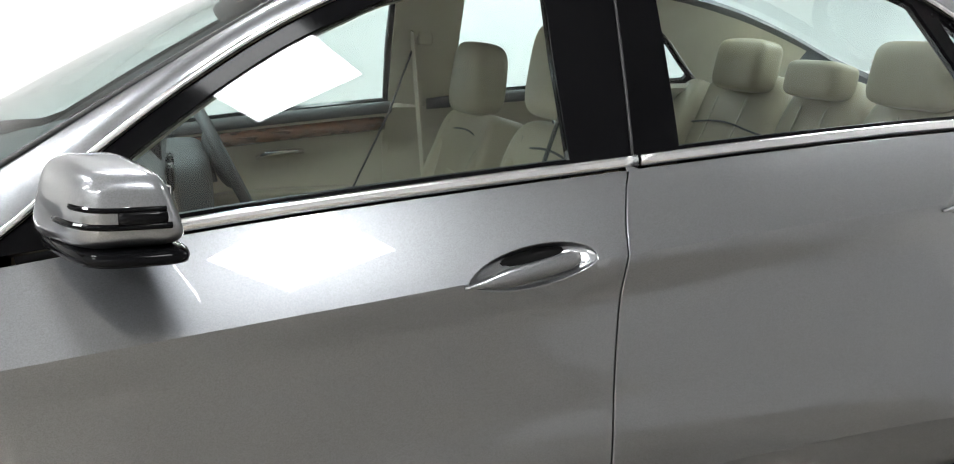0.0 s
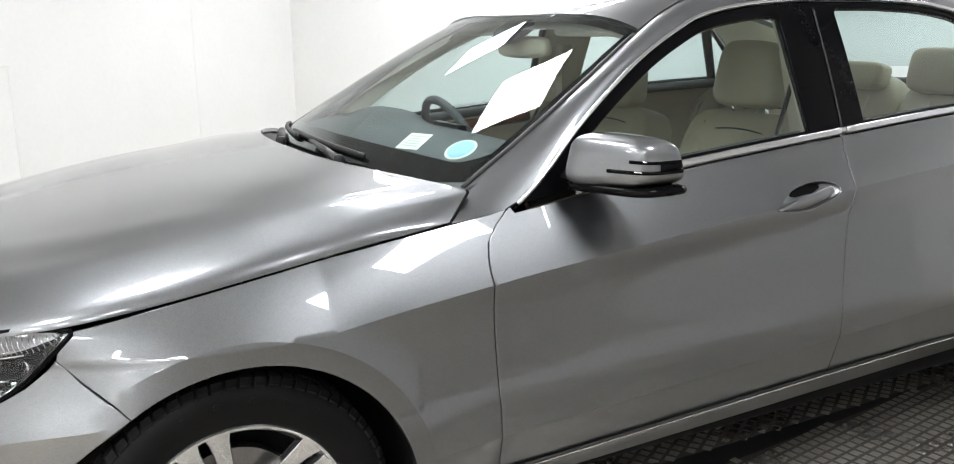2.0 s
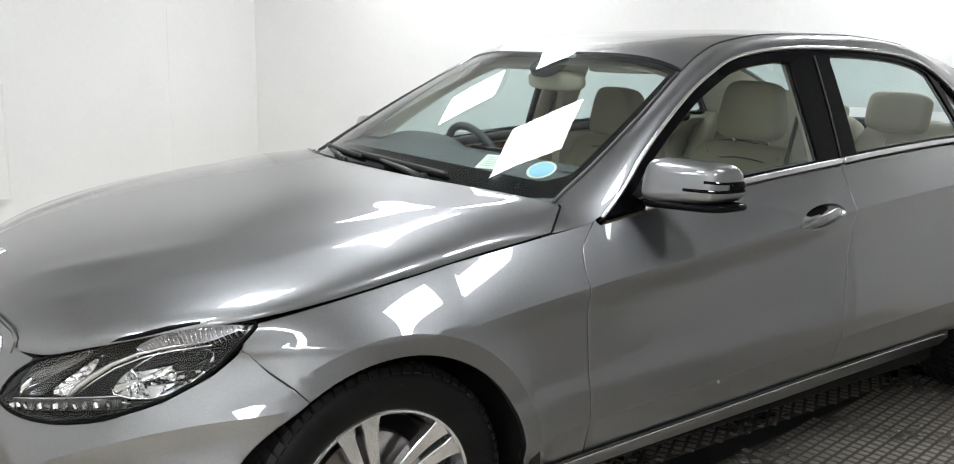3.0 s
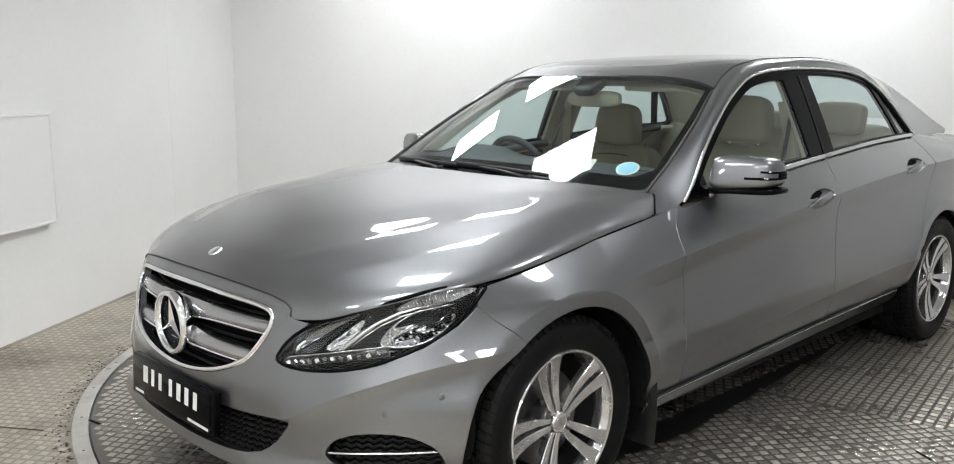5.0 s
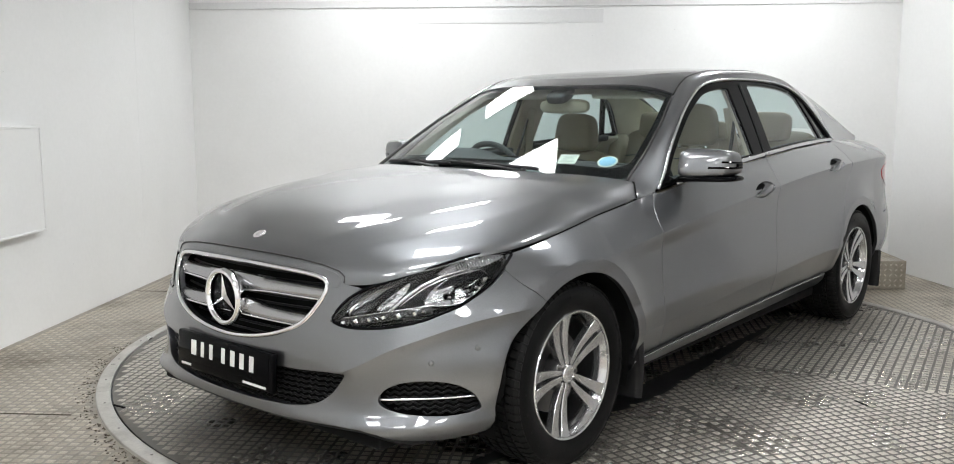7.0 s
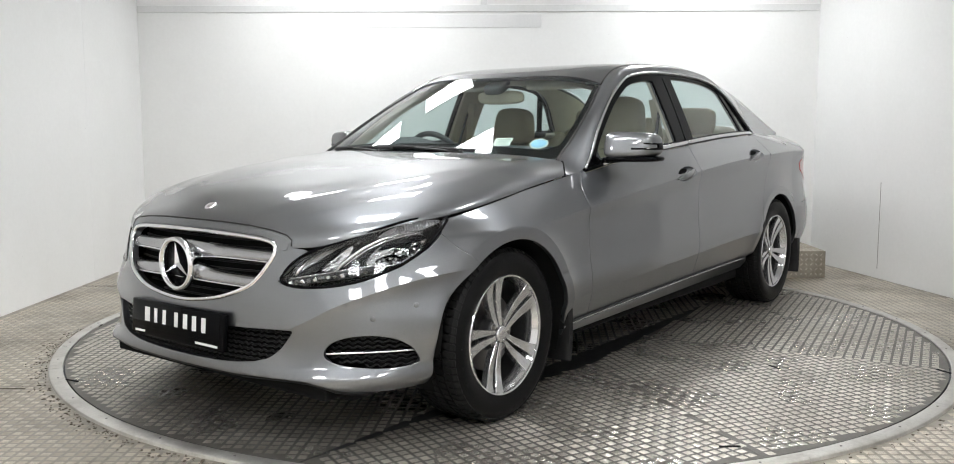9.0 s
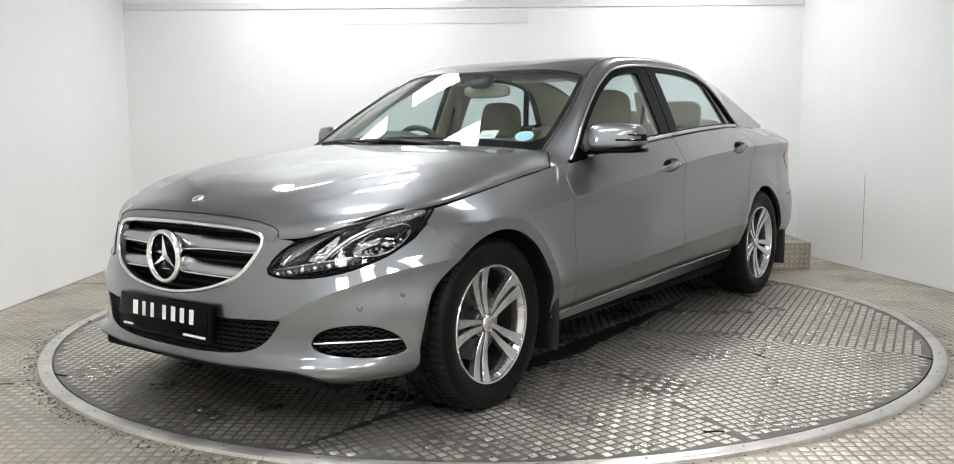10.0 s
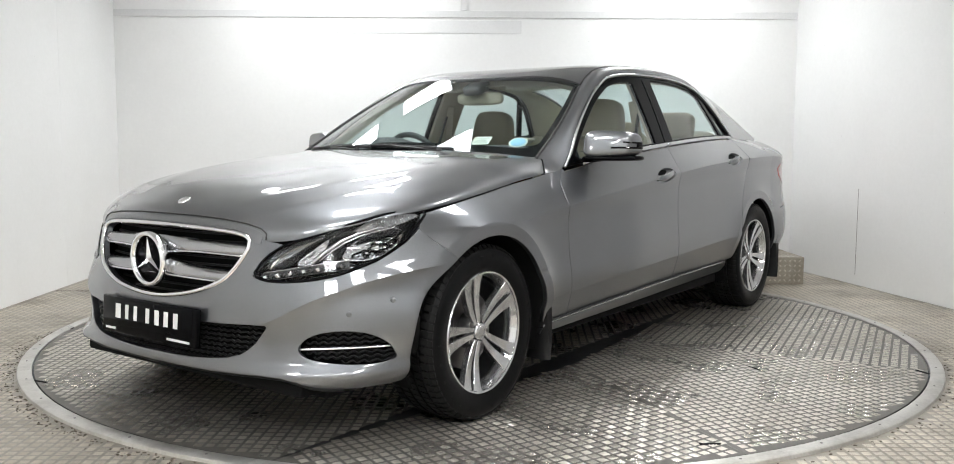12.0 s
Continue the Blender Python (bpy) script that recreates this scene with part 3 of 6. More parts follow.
def ceiling_light(x, y, sx, sy, turn, glow_material):
    """A flat LED panel: a white metal rim and a glowing diffuser."""
    ob = thing("ceiling_light", "flat white LED ceiling panel in a thin rim, some added unseen as fill", "light", "ceiling light panels")
    ob.matrix_basis = pose(x, y, CEILING - 0.03, 0, 0, turn)
    bm = bmesh.new()
    for a, b, c, d in ((sx + 0.04, 0.02, 0, sy / 2 + 0.01), (sx + 0.04, 0.02, 0, -sy / 2 - 0.01), (0.02, sy, sx / 2 + 0.01, 0), (0.02, sy, -sx / 2 - 0.01, 0)):
        add_bm(bm, box_bm(a, b, 0.05, Matrix.Translation((c, d, 0.0)), bevel=0.002, segments=1))
    part("rim", bm, SATIN, ob, smooth=False)
    part("diffuser", box_bm(sx, sy, 0.02, None), glow_material, ob, "glowing white diffuser", smooth=False)
    return ob


ROOM_TURN = math.degrees(math.atan2(LEFT_D.y, LEFT_D.x))
ROW_D, ACROSS_D = Vector((0.7926, 0.6097, 0)), Vector((-0.6097, 0.7926, 0))
# places along and across the room from the turntable's middle
# the last five are unseen, added to brighten the south end and its wall
LIGHTS = [(-1.62, -1.76), (-1.80, -0.92), (0.02, -0.78), (1.65, -0.78), (1.40, 1.46), (-1.64, 1.46), (3.3, -0.78), (4.4, -1.9), (5.5, -0.78), (4.3, 1.46), (5.5, 1.46), (5.5, 0.35)]
for along, across in LIGHTS:
    p = ROW_D * along + ACROSS_D * across
    ceiling_light(p.x, p.y, 0.55, 0.52, 37.57, PANEL_WEAK if along < -1.5 and across < 0 else PANEL_LIGHT)

# shallow white board on the west wall
ob = thing("wall_board_panel", "shallow white rectangular board mounted on the white wall", "wall panel")
ob.matrix_basis = turn_left @ Matrix.Translation((2.667, 0.001, 0.853))
part("board", box_bm(0.615, 0.05, 0.585, Matrix.Translation((0, 0.025, 0)), bevel=0.004), WALL_WHITE, ob, smooth=False)
bm = bmesh.new()
for a, b, c, d in ((0.615, 0.014, 0, 0.2855), (0.615, 0.014, 0, -0.2855), (0.014, 0.557, 0.3005, 0), (0.014, 0.557, -0.3005, 0)):
    add_bm(bm, box_bm(a, 0.006, b, Matrix.Translation((c, 0.0525, d)), bevel=0.002, segments=1))
part("lip", bm, WALL_WHITE, ob, smooth=False)


# ---- tread plate floor ----
def tread(name, cells, parent, material, label, pitch, origin, angle, keep, z, kind="stuff"):
    """Five-bar tread: groups of five low ridges, every second group turned by a right angle, where keep() allows."""
    ca, sa = math.cos(angle), math.sin(angle)
    x0, x1, y0, y1 = cells
    gx, gy = np.meshgrid(np.arange(x0, x1), np.arange(y0, y1), indexing="ij")
    gx, gy = gx.ravel(), gy.ravel()
    cx = origin[0] + pitch * (gx * ca - gy * sa)
    cy = origin[1] + pitch * (gx * sa + gy * ca)
    ok = keep(cx, cy)
    gx, gy, cx, cy = gx[ok], gy[ok], cx[ok], cy[ok]
    odd = (gx + gy) % 2
    L, w, gap, h = pitch * 0.385, pitch * 0.062, pitch * 0.150, 0.0018
    base = np.array([(-L, 0, 0), (-L * .8, -w, 0), (L * .8, -w, 0), (L, 0, 0), (L * .8, w, 0), (-L * .8, w, 0), (-L * .7, 0, h), (L * .7, 0, h)])
    verts = []
    for k in range(-2, 3):
        b = base + np.array((0, k * gap, 0))
        a = angle + odd * math.pi / 2
        c, s = np.cos(a)[:, None], np.sin(a)[:, None]
        X = cx[:, None] + b[None, :, 0] * c - b[None, :, 1] * s
        Y = cy[:, None] + b[None, :, 0] * s + b[None, :, 1] * c
        Z = np.broadcast_to(z + b[None, :, 2], X.shape)
        verts.append(np.stack((X, Y, Z), -1).reshape(-1, 3))
    V = np.concatenate(verts)
    n = len(V) // 8
    tri = np.array([(0, 1, 6), (1, 2, 7), (1, 7, 6), (2, 3, 7), (3, 4, 7), (4, 5, 6), (4, 6, 7), (5, 0, 6)])
    T = (np.arange(n)[:, None, None] * 8 + tri[None]).reshape(-1, 3)
    me = bpy.data.meshes.new(name)
    me.vertices.add(len(V)); me.vertices.foreach_set("co", V.astype(np.float32).ravel())
    me.loops.add(T.size); me.loops.foreach_set("vertex_index", T.astype(np.int32).ravel())
    me.polygons.add(len(T)); me.polygons.foreach_set("loop_start", np.arange(0, T.size, 3, dtype=np.int32))
    me.update(calc_edges=True)
    me.materials.append(material)
    ob = new(name, me)
    ob.parent = parent
    return tagged(ob, label, kind=kind)


# the fixed floor round the turntable, with a round opening
floor_line = [(p.x, p.y) for p in corners]
ring_hole = [(TABLE_C.x + 2.25 * math.cos(2 * math.pi * i / 120), TABLE_C.y + 2.25 * math.sin(2 * math.pi * i / 120)) for i in range(120)]
floor = skin("floor", floor_line, lambda a, b: Vector((a, b, FLOOR_Z)), PLATE_OLD, None, holes=(ring_hole,), step=0.5, edge=0.01, out=(0, 0, 1))
tagged(floor, "worn grey metal tread plate floor with dirt in the joints", "floor", kind="structure")


def on_floor(cx, cy):
    far = np.hypot(cx - TABLE_C.x, cy - TABLE_C.y) > 2.315
    seen = np.ones_like(far)
    for a, b in ((C1, C4), (C4, C3), (C3, C2), (C2, C1)):
        d = (b - a).normalized()
        seen &= (-(cx - a.x) * d.y + (cy - a.y) * d.x) > 0.03
    return far & seen


PITCH = 0.041
tread("tread_bar", (-66, 163, -77, 104), floor, PLATE_OLD_BAR, "raised five-bar tread ridges", PITCH, (0, 0), radians(ROOM_TURN), on_floor, FLOOR_Z)

# joints between the fixed plates: narrow dirty strips
for s, run in ((1.25, 0), (3.75, 0), (6.2, 0)):
    a = C1 + LEFT_D * s
    n = Vector((-LEFT_D.y, LEFT_D.x, 0))
    for t0, t1 in ((0.02, 0.9),):
        bm = box_bm((t1 - t0), 0.006, 0.003, Matrix.Translation(a + n * (t0 + t1) / 2 + Vector((0, 0, FLOOR_Z + 0.0008))) @ pose(0, 0, 0, 0, 0, ROOM_TURN + 90))
        tagged(part("floor_joint", bm, DIRT, None, smooth=False), "dark dirty joint between floor plates", "joint", "joints in the floor")

# turntable: a plated disc and a steel band round it
table = thing("turntable", "large round car turntable of metal tread plate with a steel band", "turntable")
seams_xy = [((0.555, 0.736), (1.199, 1.699)), ((-0.047, 0.685), (-0.322, 2.096))]
circle = [(TABLE_C.x + TABLE_R * math.cos(2 * math.pi * i / 180), TABLE_C.y + TABLE_R * math.sin(2 * math.pi * i / 180)) for i in range(180)]
bm = bmesh.new()
top = [bm.verts.new((x, y, -0.0012)) for x, y in circle]
bot = [bm.verts.new((x, y, -0.06)) for x, y in circle]
bm.faces.new(top); bm.faces.new(bot)
for i in range(180):
    bm.faces.new((top[i], top[(i + 1) % 180], bot[(i + 1) % 180], bot[i]))
part("deck", bm, SEAL, table, "dark deck under the plates", smooth=False)


def half(p, q, pts):
    """Signed side of points from the line p-q, in metres."""
    d = np.array(q) - np.array(p)
    d /= np.hypot(*d)
    return (pts[0] - p[0]) * -d[1] + (pts[1] - p[1]) * d[0]


def clip_line(poly, p, q, sign, gap=0.0012):
    out = []
    f = lambda w: sign * float(half(p, q, w)) - gap
    for i in range(len(poly)):
        a, b = poly[i], poly[(i + 1) % len(poly)]
        fa, fb = f(a), f(b)
        if fa >= 0:
            out.append(a)
        if (fa >= 0) != (fb >= 0):
            t = fa / (fa - fb)
            out.append((a[0] + (b[0] - a[0]) * t, a[1] + (b[1] - a[1]) * t))
    return out


S1, S2 = seams_xy
S3 = ((-0.047, 0.685), (0.555, 0.736))
plates = [(clip_line(clip_line(circle, *S1, -1), (0.555, 0.736), (2.3, 0.60), 1), 68), (clip_line(clip_line(clip_line(circle, *S1, 1), *S2, -1), *S3, 1), 57), (clip_line(clip_line(circle, *S2, 1), *S3, 1), 100)]
rest = clip_line(circle, (-2.2, 0.58), (2.3, 0.60), -1)
for poly, turn in plates + [(rest, 33)]:
    if len(poly) < 3:
        continue
    bm = bmesh.new()
    t1 = [bm.verts.new((x, y, 0.0)) for x, y in poly]
    t0 = [bm.verts.new((x, y, -0.0011)) for x, y in poly]
    bm.faces.new(t1)
    for i in range(len(poly)):
        bm.faces.new((t1[i], t1[(i + 1) % len(poly)], t0[(i + 1) % len(poly)], t0[i]))
    plate = part("tread_plate", bm, PLATE, table, smooth=False)
    px, py = np.array([p[0] for p in poly]), np.array([p[1] for p in poly])

    def on_plate(cx, cy, px=px, py=py):
        ok = np.hypot(cx - TABLE_C.x, cy - TABLE_C.y) < TABLE_R - 0.025
        hit = np.zeros(len(cx), bool)
        j = len(px) - 1
        for i in range(len(px)):
            if py[i] != py[j]:
                hit ^= ((py[i] > cy) != (py[j] > cy)) & (cx < (px[j] - px[i]) * (cy - py[i]) / (py[j] - py[i]) + px[i])
            j = i
        return ok & hit
    tread("tread_bar", (-84, 84, -84, 84), plate, PLATE_BAR, "", PITCH, (0.1 * turn % PITCH, 0), radians(turn), on_plate, 0.0)

# the steel band, in eight lengths with small screws
for k in range(8):
    bm = bmesh.new()
    a0, a1, n = 2 * math.pi * k / 8 + 0.3, 2 * math.pi * (k + 1) / 8 + 0.3 - 0.0012, 24
    prof = [(2.228, -0.02), (2.228, 0.001), (2.231, 0.003), (2.280, 0.003), (2.287, -0.001), (2.290, FLOOR_Z - 0.004)]
    rows_ = [[bm.verts.new((TABLE_C.x + r * math.cos(a0 + (a1 - a0) * i / n), TABLE_C.y + r * math.sin(a0 + (a1 - a0) * i / n), z)) for r, z in prof] for i in range(n + 1)]
    for a, b in zip(rows_, rows_[1:]):
        for i in range(len(prof) - 1):
            bm.faces.new((a[i], a[i + 1], b[i + 1], b[i]))
    bm.faces.new(rows_[0]); bm.faces.new(rows_[-1])
    band = part("steel_band", bm, BAND, table, angle=30)
    for i in range(5):
        a = a0 + (a1 - a0) * (i + 0.5) / 5
        s = lathe_bm([(0.0005, 0.0022), (0.004, 0.0018), (0.005, 0.0)], 8, Matrix.Translation((TABLE_C.x + 2.255 * math.cos(a), TABLE_C.y + 2.255 * math.sin(a), 0.0031)))
        part("screw", s, STEEL, band)

# small dark slots in the plates and a lifting eye near the band
for x, y, turn in ((-.256, 2.065, 58), (.132, 1.438, 58), (1.242, 1.669, 130), (2.171, -.911, 100)):
    bm = box_bm(.075, .012, .003, Matrix.Translation((x, y, .0018)) @ pose(0, 0, 0, 0, 0, turn), bevel=.001, segments=1)
    part("slot", bm, VOID, table, "dark narrow slot in the plate", smooth=False)

# dirt gathered along the outside of the band
random.seed(9)
bm = bmesh.new()
for _ in range(420):
    a = random.uniform(-0.9, 0.3) if random.random() < .7 else random.uniform(0.3, 2.2)
    r = 2.295 + abs(random.gauss(0, 0.035))
    s = random.uniform(0.002, 0.009)
    m = Matrix.Translation((TABLE_C.x + r * math.cos(a), TABLE_C.y + r * math.sin(a), FLOOR_Z + 0.001)) @ pose(0, 0, 0, 0, 0, random.uniform(0, 360)) @ Matrix.Diagonal((s, s * random.uniform(0.3, 0.8), 0.0025, 1))
    bmesh.ops.create_icosphere(bm, subdivisions=1, radius=1.0, matrix=m)
tagged(part("mud_crumbs", bm, DIRT, None), "crumbs of dried mud along the band", "dirt", kind="stuff")

# tread plate step in the far corner
step_d = (C1 - C2).normalized()
ob = thing("step_box", "low tread plate step box standing in the corner", "step")
ang = math.degrees(math.atan2(0.6, 0.8))
ob.matrix_basis = Matrix.Translation((-2.62 - 0.8 * 0.42 + 0.6 * 0.50, 0.86 - 0.6 * 0.42 - 0.8 * 0.50, FLOOR_Z)) @ pose(0, 0, 0, 0, 0, ang)
part("body", box_bm(0.84, 1.00, 0.20, Matrix.Translation((0, 0, 0.10)), bevel=0.004), PLATE_OLD, ob, smooth=False)
for axis, wide, high, m in ((0, 0.99, 0.19, Matrix.Translation((0.4205, 0, 0.10)) @ pose(0, 0, 0, 90, 0, 90)), (1, 0.82, 0.98, Matrix.Translation((0, 0, 0.2005)))):
    bm = bmesh.new()
    nx, ny = int(wide / 0.036), int(high / 0.036)
    for i in range(nx):
        for j in range(ny):
            c = Matrix.Translation(((i - nx / 2 + .5) * 0.036, (j - ny / 2 + .5) * 0.036, 0)) @ pose(0, 0, 0, 0, 0, 45 + 90 * ((i + j) % 2))
            q = [bm.verts.new(c @ Vector(v)) for v in ((-0.014, 0, 0), (0, -0.0055, 0), (0.014, 0, 0), (0, 0.0055, 0), (0, 0, 0.003))]
            for k in range(4):
                bm.faces.new((q[k], q[(k + 1) % 4], q[4]))
    bm.transform(m)
    tagged(part("tread_bar", bm, PLATE_OLD_BAR, ob, smooth=False), kind="stuff")


# ---- the car: body ----
car = thing("saloon_car", "silver-grey metallic four-door saloon car standing on the turntable", "car")
GAP = 0.0035
ARCH = 0.362


def on_side(x, z):
    return Vector((x, side(x, z), z))


NOSE_K = 1.5


def on_nose(a, z):
    return nose(a / NOSE_K, z)


def nose_line(pts):
    """Outline on the nose from half widths and heights."""
    return [(nose_f(y, z) * NOSE_K, z) for y, z in pts]


def arch_line(ax, r, a0, a1, n=26):
    return [(ax + r * math.cos(radians(a0 + (a1 - a0) * i / n)), HUB + r * math.sin(radians(a0 + (a1 - a0) * i / n))) for i in range(n + 1)]


gap_front = curve((.29, .857), (.48, .866), (.65, .873), (.78, .876), (.84, .862), (.88, .822), (.905, .787))
gap_mid = curve((.32, -.238), (.55, -.247), (.75, -.255), (.88, -.268), (.96, -.293), (1.02, -.325))
gap_rear = curve((.50, -1.108), (.60, -1.135), (.70, -1.180), (.80, -1.235), (.92, -1.29), (1.05, -1.33))
door_low = curve((.90, .292), (.40, .306), (-.25, .322), (-1.0, .330))


def belt_run(x0, x1, dz, n=24):
    return [(x0 + (x1 - x0) * i / n, belt_z(x0 + (x1 - x0) * i / n) + dz) for i in range(n + 1)]


def gap_run(f, z0, z1, dx, n=20):
    return [(f(z0 + (z1 - z0) * i / n) + dx, z0 + (z1 - z0) * i / n) for i in range(n + 1)]


crease_line = [(x, crease_z(x)) for x in np.linspace(1.24, -2.2, 120)]
low_line = [(x, low_crease(x)) for x in np.linspace(1.05, -1.09, 110)]
lip_front, lip_rear = arch_line(AXF, LIP, 62, 174, 60), arch_line(AXR, LIP, 8, 172, 80)

# front wing
line = gap_run(gap_front, .295, .900, GAP) + belt_run(.80, 1.735, -GAP)[1:] + [(1.745, .752), (1.752, .722), (1.712, .680), (1.668, .643)]
line += arch_line(AXF, ARCH, 55.2, 176) + [(1.062, .31), (1.055, .295)]
front_wing = skin("front_wing", line, on_side, PAINT, car, step=0.013, mirror=True, edge=0.02, creases=(crease_line, low_line, lip_front))

# doors
recess = rounded([(.034, .832), (-.010, .868), (-.085, .890), (-.165, .894), (-.212, .878), (-.208, .852), (-.130, .824), (-.043, .815)], 2)
line = gap_run(gap_front, .905, door_low(.857), -GAP) + [(.4, door_low(.4)), (0, door_low(0)), (-.23, door_low(-.23))] + gap_run(gap_mid, door_low(-.25), 1.0, GAP) + belt_run(-.318, .775, -.012)
front_door = skin("front_door", line, on_side, PAINT, car, holes=(recess,), step=0.022, mirror=True, edge=0.02, creases=(crease_line, low_line))
recess_r = [(x - 0.965, z + 0.068) for x, z in recess]
line = gap_run(gap_mid, 1.0, door_low(-.25), -GAP) + [(-.5, door_low(-.5)), (-.9, door_low(-.9)), (-1.00, .335)] + arch_line(AXR, ARCH, 4, 29, 8) + gap_run(gap_rear, .515, 1.04, GAP) + belt_run(-1.325, -.332, -.012)
rear_door = skin("rear_door", line, on_side, PAINT, car, holes=(recess_r,), step=0.022, mirror=True, edge=0.02, creases=(crease_line, low_line, lip_rear))

TAIL_XT = -1.75
tail_x = curve((.2, -2.45), (.35, -2.53), (.5, -2.56), (.65, -2.555), (.8, -2.53), (.95, -2.50), (1.05, -2.45))


def tail_side(x, z):
    if x >= TAIL_XT:
        return side(x, z)
    b, a, n = side(TAIL_XT, z), TAIL_XT - tail_x(z), 2.7
    return b * max(0.0, 1 - ((TAIL_XT - x) / a) ** n) ** (1 / n)


def on_tail_side(x, z):
    return Vector((x, tail_side(x, z), z))


def on_tail(a, z):
    f = a / NOSE_K
    b, d, n = side(TAIL_XT, z), TAIL_XT - tail_x(z), 2.7
    s, c = math.sin(abs(f) * math.pi / 2), math.cos(min(1.0, abs(f)) * math.pi / 2)
    return Vector((TAIL_XT - d * max(c, 0) ** (2 / n), math.copysign(b * s ** (2 / n), f), z))


# rear wing
line = gap_run(gap_rear, 1.045, .515, -GAP) + arch_line(AXR, ARCH, 33, 178)[1:] + [(-1.83, .33), (-1.90, .60), (-2.10, .62), (-2.20, .70), (-2.16, .90)] + belt_run(-2.10, -1.335, -.001)
rear_wing = skin("rear_wing", line, on_tail_side, PAINT, car, step=0.016, mirror=True, edge=0.02, creases=(crease_line, lip_rear))

# tail: bumper, lamps, boot lid
line = [(-1.44, .27), (-1.43, .59), (-1.27, .60), (-1.05, .625), (-.5, .64), (0, .64), (.5, .64), (1.05, .625), (1.27, .60), (1.43, .59), (1.44, .27), (.6, .23), (-.6, .23)]
skin("rear_bumper", line, on_tail, PAINT, car, step=0.04, out=(-1, 0, 0))
for s in (1, -1):
    q = [(s * .52, .70), (s * .52, .86), (s * .80, .90), (s * 1.10, .895), (s * 1.40, .875), (s * 1.36, .79), (s * 1.0, .71), (s * .8, .69)]
    skin("tail_lamp", rounded(q, 1), on_tail, RED, car, step=0.04, out=(-1, 0, 0), lift=0.004, label="red tail lamp")
line = [(-1.05, .632), (-1.05, .98), (0, 1.03), (1.05, .98), (1.05, .632), (.5, .647), (-.5, .647)]
skin("boot_panel", line, on_tail, PAINT, car, step=0.04, out=(-1, 0, 0), lift=-0.002)

# sill under the doors
line = [(1.052, .244), (1.052, .282)] + [(1.0 - 2.0 * i / 20, door_low(1.0 - 2.0 * i / 20) - 0.009) for i in range(21)] + [(-1.03, .30), (-1.03, .262), (0, .250)]
sill = skin("sill", line, lambda x, z: Vector((x, side(x, z) + 0.012, z)), PAINT, car, step=0.03, mirror=True, edge=0.03)
for s in (1, -1):
    tr = [(x, s * (side(x, door_low(x)) + 0.007), door_low(x) - 0.0035) for x in [1.04 - 2.03 * i / 30 for i in range(31)]]
    # black tube put in for the shade in the gap under the doors
    part("sill_gap", tube_bm([(x, y + s * .001, z + .0065) for x, y, z in tr], 0.0042, 6), SEAL, car, "black tube for the dark gap between doors and sill")
    part("sill_strip", tube_bm(tr, 0.0035, 6), SATIN, car, "thin bright strip along the sill")

# black shell behind the gaps, wheel houses
line = [(1.80, .30), (1.80, .54), (1.715, .73)] + belt_run(1.70, -2.0, -.016)[1:] + [(-2.1, .6), (-2.0, .32)] + arch_line(AXR, ARCH + .005, 180, 0)[1:] + [(-1.0, .24), (1.0, .24)] + arch_line(AXF, ARCH + .005, 180, 62) + arch_line(AXF, ARCH + .042, 50, 0)
skin("inner_shell", line, lambda x, z: Vector((x, tail_side(x, z) - 0.020, z)), VOID, car, step=0.05, mirror=True, edge=0, label="dark inner shell behind the panel gaps")
for ax in (AXF, AXR):
    for s in (1, -1):
        bm = bmesh.new()
        prof = [(ARCH + 0.004, 0.015), (ARCH + 0.006, 0.10), (ARCH - 0.005, 0.30), (ARCH - 0.05, 0.36), (0.01, 0.37)]
        rings = []
        for r0, d in prof:
            ring = []
            for i in range(41):
                ang = -20 + 220 * i / 40
                r = r0 + (.036 * sm(55, 18, ang) if ax > 0 and d < .2 else 0)
                x, z = ax + r * math.cos(radians(ang)), HUB + r * math.sin(radians(ang))
                ring.append(bm.verts.new((x, s * ((side(x, min(.68, max(.3, z))) if d < .02 else .90) - d), z)))
            rings.append(ring)
        for a, b in zip(rings, rings[1:]):
            for i in range(40):
                bm.faces.new((a[i], a[i + 1], b[i + 1], b[i]))
        part("wheel_house", bm, VOID, car, "black wheel arch liner")

# underside
bm = box_bm(4.10, 1.24, 0.07, Matrix.Translation((-.05, 0, 0.183)), bevel=0.012)
add_bm(bm, box_bm(2.06, 1.60, 0.06, Matrix.Translation((0, 0, 0.225)), bevel=0.012))
add_bm(bm, box_bm(.16, 1.24, .06, Matrix.Translation((2.04, 0, .205)), bevel=.012))
part("underbody", bm, VOID, car, "black underbody")

# ---- nose ----
grille_half = [(0, .7235), (.15, .7225), (.30, .717), (.385, .707), (.420, .690), (.420, .655), (.406, .625), (.378, .582), (.338, .546), (.236, .508), (.12, .487), (0, .478)]
grille_hole = [(y, z) for y, z in grille_half] + [(-y, z) for y, z in reversed(grille_half[1:-1])]
fog = [(.602, .339), (.620, .372), (.660, .394), (.724, .401), (.780, .388), (.814, .352), (.823, .300), (.812, .287), (.766, .283), (.668, .296), (.620, .313)]
intake_half = [(0, .415), (.27, .410), (.507, .417), (.515, .408), (.500, .385), (.470, .340), (.412, .302), (.263, .284), (0, .276)]
intake = intake_half + [(-y, z) for y, z in reversed(intake_half[1:-1])]
